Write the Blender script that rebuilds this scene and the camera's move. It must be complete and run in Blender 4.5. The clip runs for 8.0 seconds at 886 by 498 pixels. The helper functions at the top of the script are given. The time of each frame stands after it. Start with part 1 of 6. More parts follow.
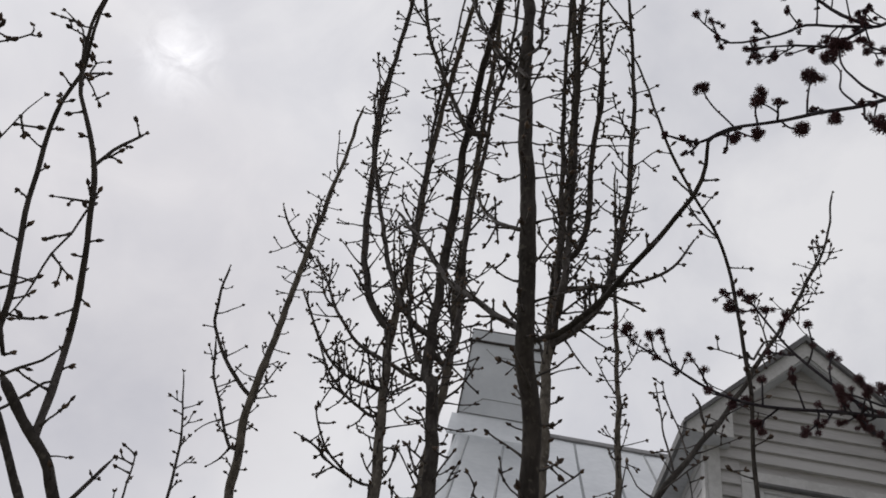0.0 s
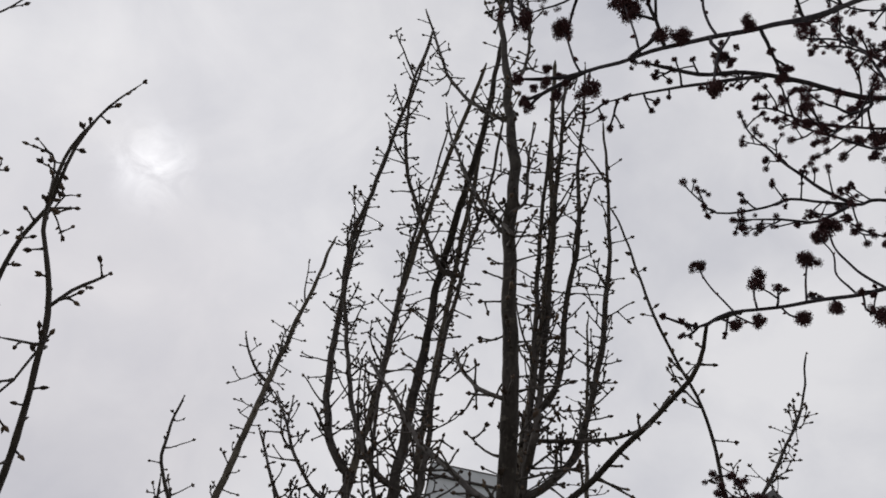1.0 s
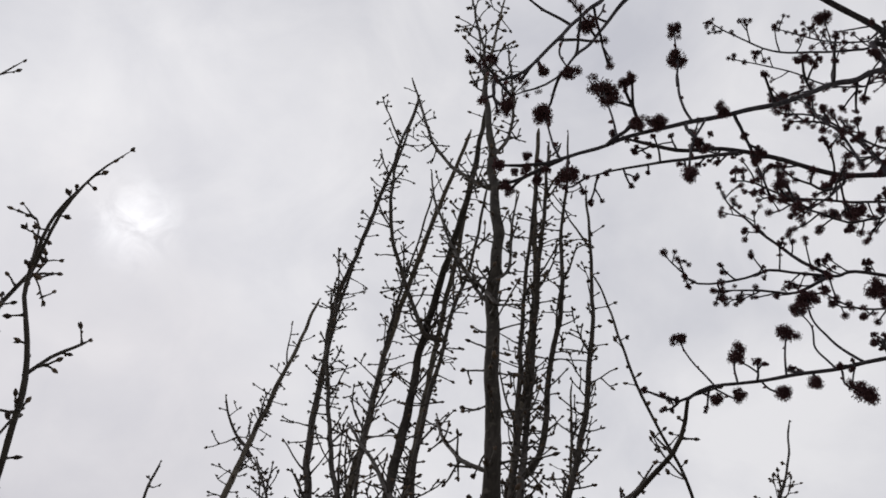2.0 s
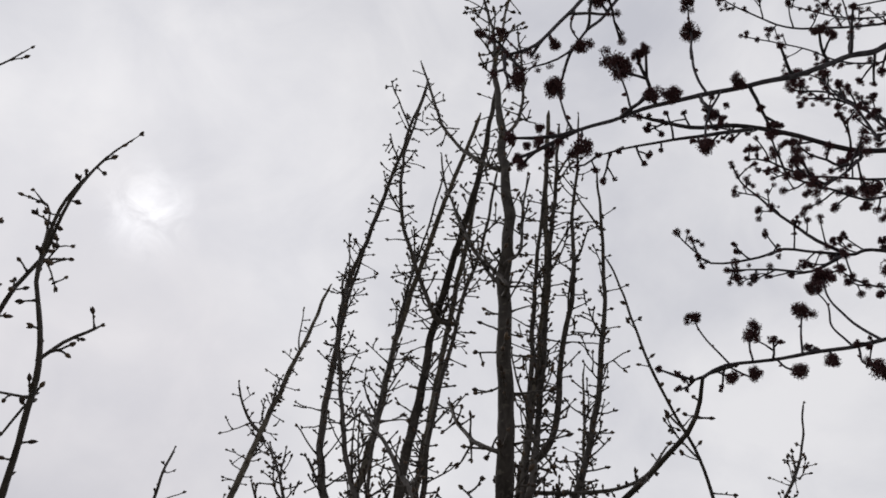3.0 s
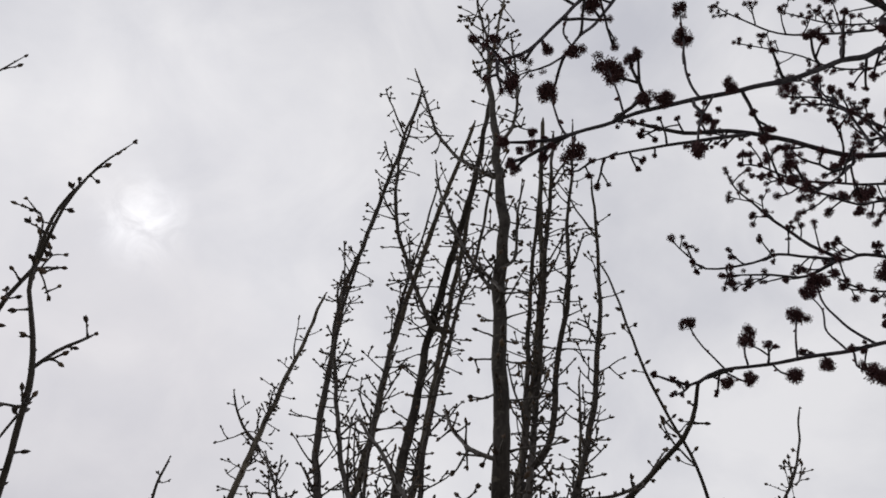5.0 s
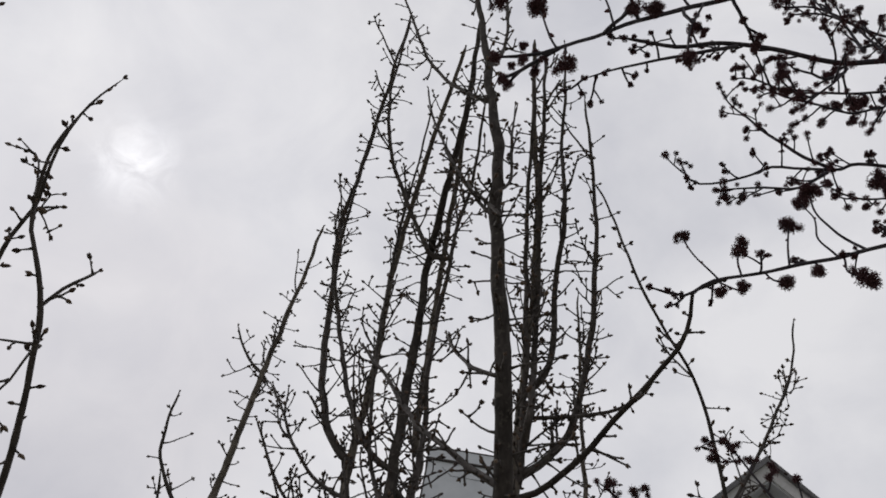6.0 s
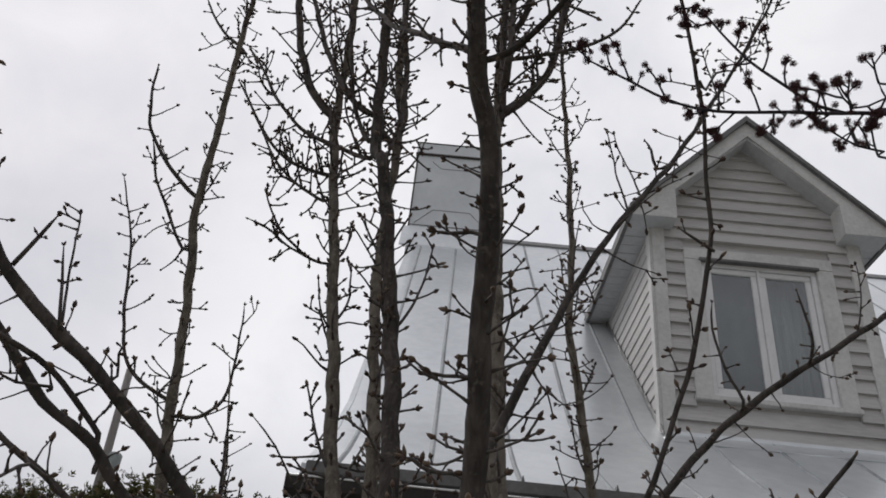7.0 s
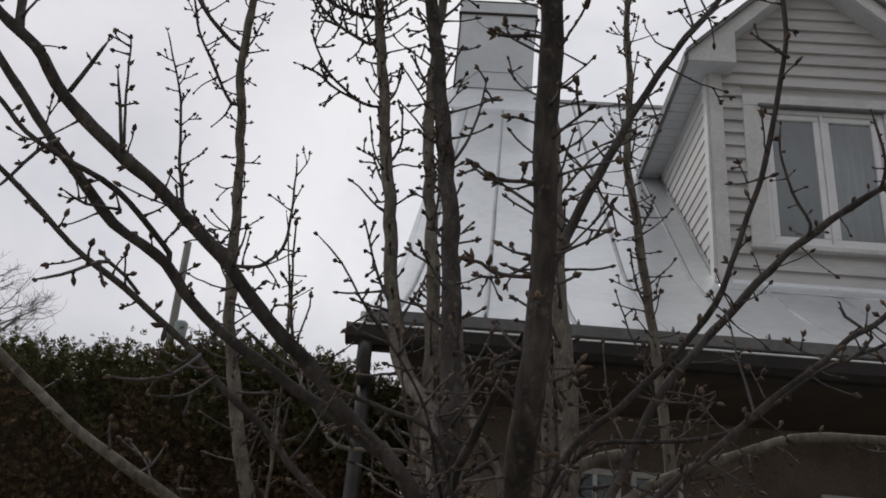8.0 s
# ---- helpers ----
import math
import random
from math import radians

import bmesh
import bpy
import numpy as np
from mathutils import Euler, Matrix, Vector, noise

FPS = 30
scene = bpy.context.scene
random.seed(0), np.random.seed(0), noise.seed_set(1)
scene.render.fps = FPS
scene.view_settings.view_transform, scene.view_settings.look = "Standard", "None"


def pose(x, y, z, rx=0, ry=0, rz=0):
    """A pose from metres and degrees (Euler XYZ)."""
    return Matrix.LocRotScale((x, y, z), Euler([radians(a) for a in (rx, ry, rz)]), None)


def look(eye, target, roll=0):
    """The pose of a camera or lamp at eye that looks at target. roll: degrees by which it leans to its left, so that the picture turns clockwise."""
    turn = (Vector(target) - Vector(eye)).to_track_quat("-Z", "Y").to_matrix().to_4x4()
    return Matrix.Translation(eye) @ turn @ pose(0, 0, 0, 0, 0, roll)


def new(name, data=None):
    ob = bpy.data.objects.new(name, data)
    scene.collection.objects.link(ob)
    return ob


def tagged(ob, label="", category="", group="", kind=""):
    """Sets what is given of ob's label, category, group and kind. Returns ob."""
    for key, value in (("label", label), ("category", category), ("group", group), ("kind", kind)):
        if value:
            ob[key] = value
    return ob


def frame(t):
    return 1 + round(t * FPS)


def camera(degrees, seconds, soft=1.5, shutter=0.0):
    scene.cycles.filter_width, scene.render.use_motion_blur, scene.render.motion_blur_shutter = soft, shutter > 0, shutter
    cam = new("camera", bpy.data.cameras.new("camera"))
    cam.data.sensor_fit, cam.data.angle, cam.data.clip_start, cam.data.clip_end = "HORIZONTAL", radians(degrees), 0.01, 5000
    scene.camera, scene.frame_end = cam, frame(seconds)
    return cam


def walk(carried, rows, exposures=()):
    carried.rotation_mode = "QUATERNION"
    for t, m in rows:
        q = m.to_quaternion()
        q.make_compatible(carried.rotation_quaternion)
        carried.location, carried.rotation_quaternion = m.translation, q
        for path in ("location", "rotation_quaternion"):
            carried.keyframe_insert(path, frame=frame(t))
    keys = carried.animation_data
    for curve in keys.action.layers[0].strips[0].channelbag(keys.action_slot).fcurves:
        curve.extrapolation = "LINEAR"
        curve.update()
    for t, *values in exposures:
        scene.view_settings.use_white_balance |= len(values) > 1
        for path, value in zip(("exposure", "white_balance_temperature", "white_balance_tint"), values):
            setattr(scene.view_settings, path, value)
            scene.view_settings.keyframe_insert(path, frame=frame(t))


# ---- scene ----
cam = camera(58.3, 8.0, soft=1.75)
PATH = [
    (0, (-0.137, -0.698, 1.63), (-0.368, 0.713, 3.028), 15.1),
    (0.2, (-0.158, -0.661, 1.671), (-0.388, 0.715, 3.104), 16.0),
    (0.5, (-0.187, -0.632, 1.724), (-0.439, 0.636, 3.25), 17.6),
    (0.8, (-0.207, -0.666, 1.759), (-0.420, 0.540, 3.341), 18.8),
    (1, (-0.212, -0.7, 1.769), (-0.401, 0.474, 3.377), 18.0),
    (1.3, (-0.212, -0.725, 1.772), (-0.376, 0.387, 3.426), 18.8),
    (1.5, (-0.212, -0.728, 1.772), (-0.379, 0.356, 3.445), 19.4),
    (1.7, (-0.212, -0.728, 1.772), (-0.390, 0.321, 3.466), 19.3),
    (2.8, (-0.213, -0.716, 1.777), (-0.393, 0.328, 3.473), 18.7),
    (3, (-0.213, -0.71, 1.777), (-0.411, 0.368, 3.45), 19.0),
    (3.2, (-0.213, -0.700, 1.775), (-0.421, 0.404, 3.429), 18.9),
    (3.5, (-0.212, -0.688, 1.771), (-0.425, 0.435, 3.412), 18.9),
    (4, (-0.214, -0.703, 1.773), (-0.416, 0.405, 3.426), 19.1),
    (4.5, (-0.212, -0.706, 1.779), (-0.421, 0.369, 3.452), 19.6),
    (4.7, (-0.211, -0.706, 1.779), (-0.410, 0.353, 3.464), 19.1),
    (5.8, (-0.209, -0.705, 1.759), (-0.393, 0.416, 3.406), 16.6),
    (6, (-0.207, -0.705, 1.749), (-0.362, 0.497, 3.34), 14.0),
    (6.2, (-0.195, -0.681, 1.729), (-0.301, 0.631, 3.235), 11.1),
    (6.5, (-0.161, -0.6, 1.664), (-0.243, 0.858, 3.03), 9.4),
    (6.8, (-0.137, -0.528, 1.555), (-0.174, 1.056, 2.775), 7.2),
    (7, (-0.132, -0.49, 1.483), (-0.173, 1.188, 2.571), 6.2),
    (7.2, (-0.138, -0.458, 1.430), (-0.196, 1.296, 2.390), 5.4),
    (7.5, (-0.153, -0.422, 1.389), (-0.238, 1.384, 2.244), 5.1),
    (8, (-0.158, -0.391, 1.377), (-0.288, 1.438, 2.175), 5.7),
]
walk(cam, [(t, look(eye, target, roll)) for t, eye, target, roll in PATH],
     exposures=[(0, 0.0), (0.5, -0.19), (1.0, -0.03), (1.5, 0.05), (4.5, 0.05), (6.0, 0.0), (6.5, 0.02), (7.0, 0.23), (8.0, 0.17)])

# ---- world and light ----
SUN_WAY = Vector((-0.442, 0.501, 0.744)).normalized()
world = bpy.data.worlds.new("overcast_sky")
scene.world = world
world.use_nodes = True
wt = world.node_tree
wt.nodes.clear()


def wnode(kind, **values):
    n = wt.nodes.new(kind)
    for key, value in values.items():
        n.inputs[key].default_value = value
    return n


def wlink(a, b):
    wt.links.new(a, b)


sky = wnode("ShaderNodeTexSky")
sky.sky_type = "NISHITA"
sky.sun_disc = False
sky.sun_elevation = math.asin(SUN_WAY.z)
sky.sun_rotation = math.atan2(SUN_WAY.x, SUN_WAY.y)
sky_dim = wnode("ShaderNodeVectorMath")
sky_dim.operation = "SCALE"
sky_dim.inputs["Scale"].default_value = 0.06
wlink(sky.outputs[0], sky_dim.inputs[0])
coord = wnode("ShaderNodeTexCoord")
cloud = wnode("ShaderNodeTexNoise", Scale=2.1, Detail=6.0, Roughness=0.5)
wlink(coord.outputs["Generated"], cloud.inputs["Vector"])
cloud_tone = wnode("ShaderNodeValToRGB")
cloud_tone.color_ramp.elements[0].position = 0.36
cloud_tone.color_ramp.elements[0].color = (0.535, 0.54, 0.59, 1)
cloud_tone.color_ramp.elements[1].position = 0.62
cloud_tone.color_ramp.elements[1].color = (0.755, 0.748, 0.768, 1)
puffs = wnode("ShaderNodeTexNoise", Scale=7.0, Detail=7.0, Roughness=0.55, Distortion=0.4)
wlink(coord.outputs["Generated"], puffs.inputs["Vector"])
layers = wnode("ShaderNodeMix")
layers.inputs["Factor"].default_value = 0.38
wlink(cloud.outputs["Fac"], layers.inputs["A"])
wlink(puffs.outputs["Fac"], layers.inputs["B"])
wlink(layers.outputs["Result"], cloud_tone.inputs["Fac"])
sun_dot = wnode("ShaderNodeVectorMath")
sun_dot.operation = "DOT_PRODUCT"
sun_dot.inputs[1].default_value = SUN_WAY
wlink(coord.outputs["Generated"], sun_dot.inputs[0])
side_tone = wnode("ShaderNodeMapRange")
side_tone.interpolation_type = "SMOOTHSTEP"
for key, value in (("From Min", -0.5), ("From Max", 0.75), ("To Min", 0.5), ("To Max", 1.06)):
    side_tone.inputs[key].default_value = value
wlink(sun_dot.outputs["Value"], side_tone.inputs["Value"])
toned = wnode("ShaderNodeVectorMath")
toned.operation = "SCALE"
wlink(cloud_tone.outputs["Color"], toned.inputs[0])
wlink(side_tone.outputs[0], toned.inputs["Scale"])
veil = wnode("ShaderNodeMapRange")
veil.interpolation_type = "SMOOTHERSTEP"
for key, value in (("From Min", 0.93), ("From Max", 1.0), ("To Min", 0.0), ("To Max", 0.07)):
    veil.inputs[key].default_value = value
wlink(sun_dot.outputs["Value"], veil.inputs["Value"])
near_sun = wnode("ShaderNodeMath")
near_sun.operation = "MAXIMUM"
near_sun.inputs[1].default_value = 0.0
wlink(sun_dot.outputs["Value"], near_sun.inputs[0])
glow_shape = wnode("ShaderNodeMath")
glow_shape.operation = "POWER"
glow_shape.inputs[1].default_value = 1300.0
wlink(near_sun.outputs[0], glow_shape.inputs[0])
glow = wnode("ShaderNodeMath")
glow.operation = "MULTIPLY"
wlink(glow_shape.outputs[0], glow.inputs[0])
thin_cloud = wnode("ShaderNodeMapRange")
for key, value in (("From Min", 0.38), ("From Max", 0.62), ("To Min", 0.09), ("To Max", 0.37)):
    thin_cloud.inputs[key].default_value = value
wisps = wnode("ShaderNodeTexNoise", Scale=22.0, Detail=5.0, Roughness=0.6, Distortion=0.8)
wlink(coord.outputs["Generated"], wisps.inputs["Vector"])
wlink(wisps.outputs["Fac"], thin_cloud.inputs["Value"])
wlink(thin_cloud.outputs[0], glow.inputs[1])
bright = wnode("ShaderNodeMath")
bright.operation = "ADD"
wlink(veil.outputs[0], bright.inputs[0])
wlink(glow.outputs[0], bright.inputs[1])
lit = wnode("ShaderNodeVectorMath")
lit.operation = "ADD"
# heavier grey cloud low over the horizon
height = wnode("ShaderNodeSeparateXYZ")
wlink(coord.outputs["Generated"], height.inputs[0])
low = wnode("ShaderNodeMapRange")
low.interpolation_type = "SMOOTHSTEP"
for key, value in (("From Min", 0.2), ("From Max", 0.36), ("To Min", 0.8), ("To Max", 1.0)):
    low.inputs[key].default_value = value
wlink(height.outputs["Z"], low.inputs["Value"])
heavy = wnode("ShaderNodeVectorMath")
heavy.operation = "SCALE"
# a thicker lavender-grey bank of cloud below the sun
bank_dot = wnode("ShaderNodeVectorMath")
bank_dot.operation = "DOT_PRODUCT"
bank_dot.inputs[1].default_value = Vector((-0.5, 0.68, 0.53)).normalized()
wlink(coord.outputs["Generated"], bank_dot.inputs[0])
ragged = wnode("ShaderNodeMath")
ragged.operation = "MULTIPLY_ADD"
ragged.inputs[1].default_value = 0.06
wlink(puffs.outputs["Fac"], ragged.inputs[0])
wlink(bank_dot.outputs["Value"], ragged.inputs[2])
bank = wnode("ShaderNodeMapRange")
bank.interpolation_type = "SMOOTHERSTEP"
for key, value in (("From Min", 0.955), ("From Max", 1.035), ("To Min", 0.0), ("To Max", 1.0)):
    bank.inputs[key].default_value = value
wlink(ragged.outputs[0], bank.inputs["Value"])
banked = wnode("ShaderNodeMix")
banked.data_type = "RGBA"
banked.blend_type = "MULTIPLY"
banked.inputs["B"].default_value = (0.885, 0.874, 0.885, 1)
wlink(bank.outputs[0], banked.inputs["Factor"])
wlink(toned.outputs[0], banked.inputs["A"])
wlink(banked.outputs["Result"], heavy.inputs[0])
wlink(low.outputs[0], heavy.inputs["Scale"])
wlink(heavy.outputs[0], lit.inputs[0])
wlink(bright.outputs[0], lit.inputs[1])
through_cloud = wnode("ShaderNodeMix")
through_cloud.data_type = "RGBA"
through_cloud.inputs["Factor"].default_value = 0.93
wlink(sky_dim.outputs[0], through_cloud.inputs["A"])
wlink(lit.outputs[0], through_cloud.inputs["B"])
back = wnode("ShaderNodeBackground", Strength=1.0)
wlink(through_cloud.outputs["Result"], back.inputs["Color"])
wout = wnode("ShaderNodeOutputWorld")
wlink(back.outputs[0], wout.inputs["Surface"])

sun_lamp = bpy.data.lights.new("sun", "SUN")
sun_lamp.energy, sun_lamp.angle, sun_lamp.color = 0.9, radians(14), (1.0, 0.96, 0.9)
sun_ob = new("sun", sun_lamp)
sun_ob.matrix_world = look(SUN_WAY * 60, (0, 0, 0))


# ---- materials ----
def surface(name, dark, pale, scale, rough=0.7, metal=0.0, bump=0.2, stretch=(1, 1, 1), fine=6.0, spread=(0.35, 0.65), vary=0.0):
    """A weathered surface: a coarse and a fine noise between two tones, with relief."""
    m = bpy.data.materials.new(name)
    m.use_nodes = True
    t = m.node_tree
    b = t.nodes["Principled BSDF"]
    tex = t.nodes.new("ShaderNodeTexCoord")
    mp = t.nodes.new("ShaderNodeMapping")
    mp.inputs["Scale"].default_value = stretch
    t.links.new(tex.outputs["Object"], mp.inputs["Vector"])
    big = t.nodes.new("ShaderNodeTexNoise")
    big.inputs["Scale"].default_value, big.inputs["Detail"].default_value = scale, 5
    small = t.nodes.new("ShaderNodeTexNoise")
    small.inputs["Scale"].default_value, small.inputs["Detail"].default_value = scale * fine, 4
    for n in (big, small):
        t.links.new(mp.outputs[0], n.inputs["Vector"])
    both = t.nodes.new("ShaderNodeMix")
    both.inputs["Factor"].default_value = 0.4
    t.links.new(big.outputs["Fac"], both.inputs["A"])
    t.links.new(small.outputs["Fac"], both.inputs["B"])
    last = both.outputs["Result"]
    if vary:
        info = t.nodes.new("ShaderNodeObjectInfo")
        shift = t.nodes.new("ShaderNodeMath")
        shift.operation = "MULTIPLY_ADD"
        shift.inputs[1].default_value = vary
        t.links.new(info.outputs["Random"], shift.inputs[0])
        t.links.new(last, shift.inputs[2])
        last = shift.outputs[0]
    ramp = t.nodes.new("ShaderNodeValToRGB")
    ramp.color_ramp.elements[0].position, ramp.color_ramp.elements[1].position = spread
    ramp.color_ramp.elements[0].color, ramp.color_ramp.elements[1].color = (*dark, 1), (*pale, 1)
    t.links.new(last, ramp.inputs["Fac"])
    t.links.new(ramp.outputs["Color"], b.inputs["Base Color"])
    b.inputs["Roughness"].default_value, b.inputs["Metallic"].default_value = rough, metal
    bp = t.nodes.new("ShaderNodeBump")
    bp.inputs["Strength"].default_value, bp.inputs["Distance"].default_value = bump, 0.01
    t.links.new(small.outputs["Fac"], bp.inputs["Height"])
    t.links.new(bp.outputs["Normal"], b.inputs["Normal"])
    return m


def leafy(name, tones, rough=0.8, thin=0.0):
    """Small pieces in one mesh, each with a tone of its own."""
    m = bpy.data.materials.new(name)
    m.use_nodes = True
    t = m.node_tree
    b = t.nodes["Principled BSDF"]
    geo = t.nodes.new("ShaderNodeNewGeometry")
    ramp = t.nodes.new("ShaderNodeValToRGB")
    ramp.color_ramp.elements[0].color = (*tones[0], 1)
    ramp.color_ramp.elements[1].color = (*tones[-1], 1)
    for n, tone in enumerate(tones[1:-1], 1):
        e = ramp.color_ramp.elements.new(n / (len(tones) - 1))
        e.color = (*tone, 1)
    t.links.new(geo.outputs["Random Per Island"], ramp.inputs["Fac"])
    t.links.new(ramp.outputs["Color"], b.inputs["Base Color"])
    b.inputs["Roughness"].default_value = rough
    b.inputs["Specular IOR Level"].default_value = 0.2
    if thin:
        # light shines through thin petals and fronds
        glow_through = t.nodes.new("ShaderNodeBsdfTranslucent")
        t.links.new(ramp.outputs["Color"], glow_through.inputs["Color"])
        mixed = t.nodes.new("ShaderNodeMixShader")
        mixed.inputs["Fac"].default_value = thin
        t.links.new(b.outputs[0], mixed.inputs[1])
        t.links.new(glow_through.outputs[0], mixed.inputs[2])
        t.links.new(mixed.outputs[0], t.nodes["Material Output"].inputs["Surface"])
    return m


def bark(name, dark, mid, pale, lichen, scale=1.0, rough=0.88, relief=0.5):
    """Tree bark: lengthwise streaks, broad patches, pale lichen specks and dark scars."""
    m = bpy.data.materials.new(name)
    m.use_nodes = True
    t = m.node_tree
    b = t.nodes["Principled BSDF"]
    tex = t.nodes.new("ShaderNodeTexCoord")
    mp = t.nodes.new("ShaderNodeMapping")
    mp.inputs["Scale"].default_value = (1, 1, 0.22)
    t.links.new(tex.outputs["Object"], mp.inputs["Vector"])
    streak = t.nodes.new("ShaderNodeTexNoise")
    streak.inputs["Scale"].default_value, streak.inputs["Detail"].default_value, streak.inputs["Distortion"].default_value = 75 * scale, 4, 0.6
    t.links.new(mp.outputs[0], streak.inputs["Vector"])
    patch = t.nodes.new("ShaderNodeTexNoise")
    patch.inputs["Scale"].default_value, patch.inputs["Detail"].default_value = 11 * scale, 4
    speck = t.nodes.new("ShaderNodeTexNoise")
    speck.inputs["Scale"].default_value, speck.inputs["Detail"].default_value = 48 * scale, 5
    for n in (patch, speck):
        t.links.new(tex.outputs["Object"], n.inputs["Vector"])
    both = t.nodes.new("ShaderNodeMix")
    both.inputs["Factor"].default_value = 0.6
    t.links.new(streak.outputs["Fac"], both.inputs["A"])
    t.links.new(patch.outputs["Fac"], both.inputs["B"])
    ramp = t.nodes.new("ShaderNodeValToRGB")
    ramp.color_ramp.elements[0].position, ramp.color_ramp.elements[1].position = 0.34, 0.66
    ramp.color_ramp.elements[0].color, ramp.color_ramp.elements[1].color = (*dark, 1), (*pale, 1)
    ramp.color_ramp.elements.new(0.5).color = (*mid, 1)
    t.links.new(both.outputs["Result"], ramp.inputs["Fac"])
    where = t.nodes.new("ShaderNodeMapRange")
    where.inputs["From Min"].default_value, where.inputs["From Max"].default_value = 0.58, 0.7
    where.inputs["To Max"].default_value = 0.7
    t.links.new(speck.outputs["Fac"], where.inputs["Value"])
    spots = t.nodes.new("ShaderNodeMix")
    spots.data_type = "RGBA"
    t.links.new(where.outputs[0], spots.inputs["Factor"])
    t.links.new(ramp.outputs["Color"], spots.inputs["A"])
    spots.inputs["B"].default_value = (*lichen, 1)
    t.links.new(spots.outputs["Result"], b.inputs["Base Color"])
    b.inputs["Roughness"].default_value = rough
    b.inputs["Specular IOR Level"].default_value = 0.15
    bp = t.nodes.new("ShaderNodeBump")
    bp.inputs["Strength"].default_value, bp.inputs["Distance"].default_value = relief, 0.006
    t.links.new(streak.outputs["Fac"], bp.inputs["Height"])
    t.links.new(bp.outputs["Normal"], b.inputs["Normal"])
    return m


BARK_DARK = bark("dark_bark", (0.026, 0.0222, 0.0198), (0.053, 0.046, 0.0415), (0.09, 0.079, 0.072), (0.122, 0.109, 0.093))
BARK_PALE = bark("pale_bark", (0.061, 0.053, 0.0445), (0.131, 0.115, 0.096), (0.205, 0.181, 0.152), (0.25, 0.229, 0.19), relief=0.4)
BARK_TWIG = bark("twig_bark", (0.048, 0.042, 0.0395), (0.087, 0.077, 0.0725), (0.133, 0.118, 0.111), (0.15, 0.137, 0.126), 1.6, 0.8, 0.3)
MAPLE_BARK = bark("maple_bark", (0.032, 0.028, 0.034), (0.058, 0.051, 0.06), (0.094, 0.083, 0.093), (0.115, 0.105, 0.112), 1.2, 0.9)
BUD = leafy("bud_scales", ((0.055, 0.042, 0.038), (0.09, 0.066, 0.055), (0.125, 0.088, 0.067), (0.2, 0.148, 0.108)), thin=0.12)
FLOWER = leafy("maple_flower", ((0.118, 0.064, 0.075), (0.165, 0.085, 0.095), (0.23, 0.12, 0.126), (0.15, 0.096, 0.102)), thin=0.45)
SIDING = surface("painted_clapboard", (0.373, 0.362, 0.355), (0.53, 0.518, 0.509), 3.0, 0.6, bump=0.15, stretch=(0.35, 0.35, 2.5), fine=9, vary=0.12)
TRIM = surface("white_painted_trim", (0.50, 0.495, 0.485), (0.66, 0.655, 0.645), 4, 0.5, bump=0.08, fine=8)
SOFFIT = surface("grey_soffit_board", (0.46, 0.47, 0.485), (0.58, 0.59, 0.605), 3, 0.55, bump=0.06, fine=7)
ROOF = surface("painted_sheet_metal", (0.53, 0.553, 0.572), (0.67, 0.693, 0.708), 1.1, 0.33, 0.5, bump=0.025, fine=9, vary=0.1)
# greyer than the panels: the folds' shaded edge is put into this colour
SEAM = surface("seam_shade_grey", (0.26, 0.272, 0.283), (0.4, 0.417, 0.43), 2.5, 0.8, 0.0, bump=0.1, fine=8)
CHIMNEY = surface("chimney_cladding", (0.6, 0.63, 0.66), (0.7, 0.73, 0.76), 1.5, 0.45, bump=0.05)
DARK_METAL = surface("dark_brown_metal", (0.022, 0.017, 0.014), (0.05, 0.039, 0.033), 5, 0.62, bump=0.08)
DOWNPIPE = surface("glossy_brown_pipe", (0.024, 0.021, 0.02), (0.05, 0.044, 0.042), 9, 0.42, bump=0.15)
EAVE_BOARD = surface("brown_eave_board", (0.05, 0.039, 0.032), (0.1, 0.08, 0.066), 4, 0.8, bump=0.2)
GUTTER = surface("dark_gutter", (0.02, 0.018, 0.017), (0.04, 0.036, 0.034), 5, 0.85, bump=0.08)
LIP = surface("lip_highlight", (0.62, 0.63, 0.63), (0.86, 0.86, 0.86), 6, 0.3, 0.3, bump=0.05)
GREY_METAL = surface("grey_roof_edge", (0.1, 0.098, 0.098), (0.18, 0.178, 0.18), 5, 0.5, bump=0.08)
STUCCO = surface("taupe_stucco", (0.125, 0.098, 0.08), (0.225, 0.18, 0.148), 3.5, 0.9, bump=0.4, fine=14)
VINYL = surface("white_vinyl", (0.70, 0.70, 0.71), (0.80, 0.80, 0.81), 5, 0.35, bump=0.03)
CURTAIN = surface("sheer_curtain", (0.46, 0.47, 0.47), (0.62, 0.63, 0.63), 6, 0.9, bump=0.1, stretch=(4, 4, 0.3))
PANE_GREY = surface("pane_grey", (0.20, 0.22, 0.235), (0.27, 0.29, 0.30), 3, 0.8, bump=0.05)
ROOM = surface("room_dimness", (0.10, 0.11, 0.12), (0.16, 0.17, 0.18), 2, 0.9, bump=0.05)
POLE_WOOD = surface("weathered_pole", (0.12, 0.11, 0.10), (0.24, 0.225, 0.21), 6, 0.9, bump=0.3, stretch=(1, 1, 0.2))
TANK = surface("grey_green_tank", (0.22, 0.26, 0.26), (0.32, 0.36, 0.36), 5, 0.5, bump=0.05)
GRASS = surface("spring_lawn", (0.125, 0.119, 0.092), (0.24, 0.229, 0.183), 0.7, 0.95, bump=0.5, fine=25)
HEDGE_SHADE_CORE = surface("hedge_shade", (0.035, 0.027, 0.018), (0.08, 0.058, 0.038), 5, 0.95, bump=0.5)
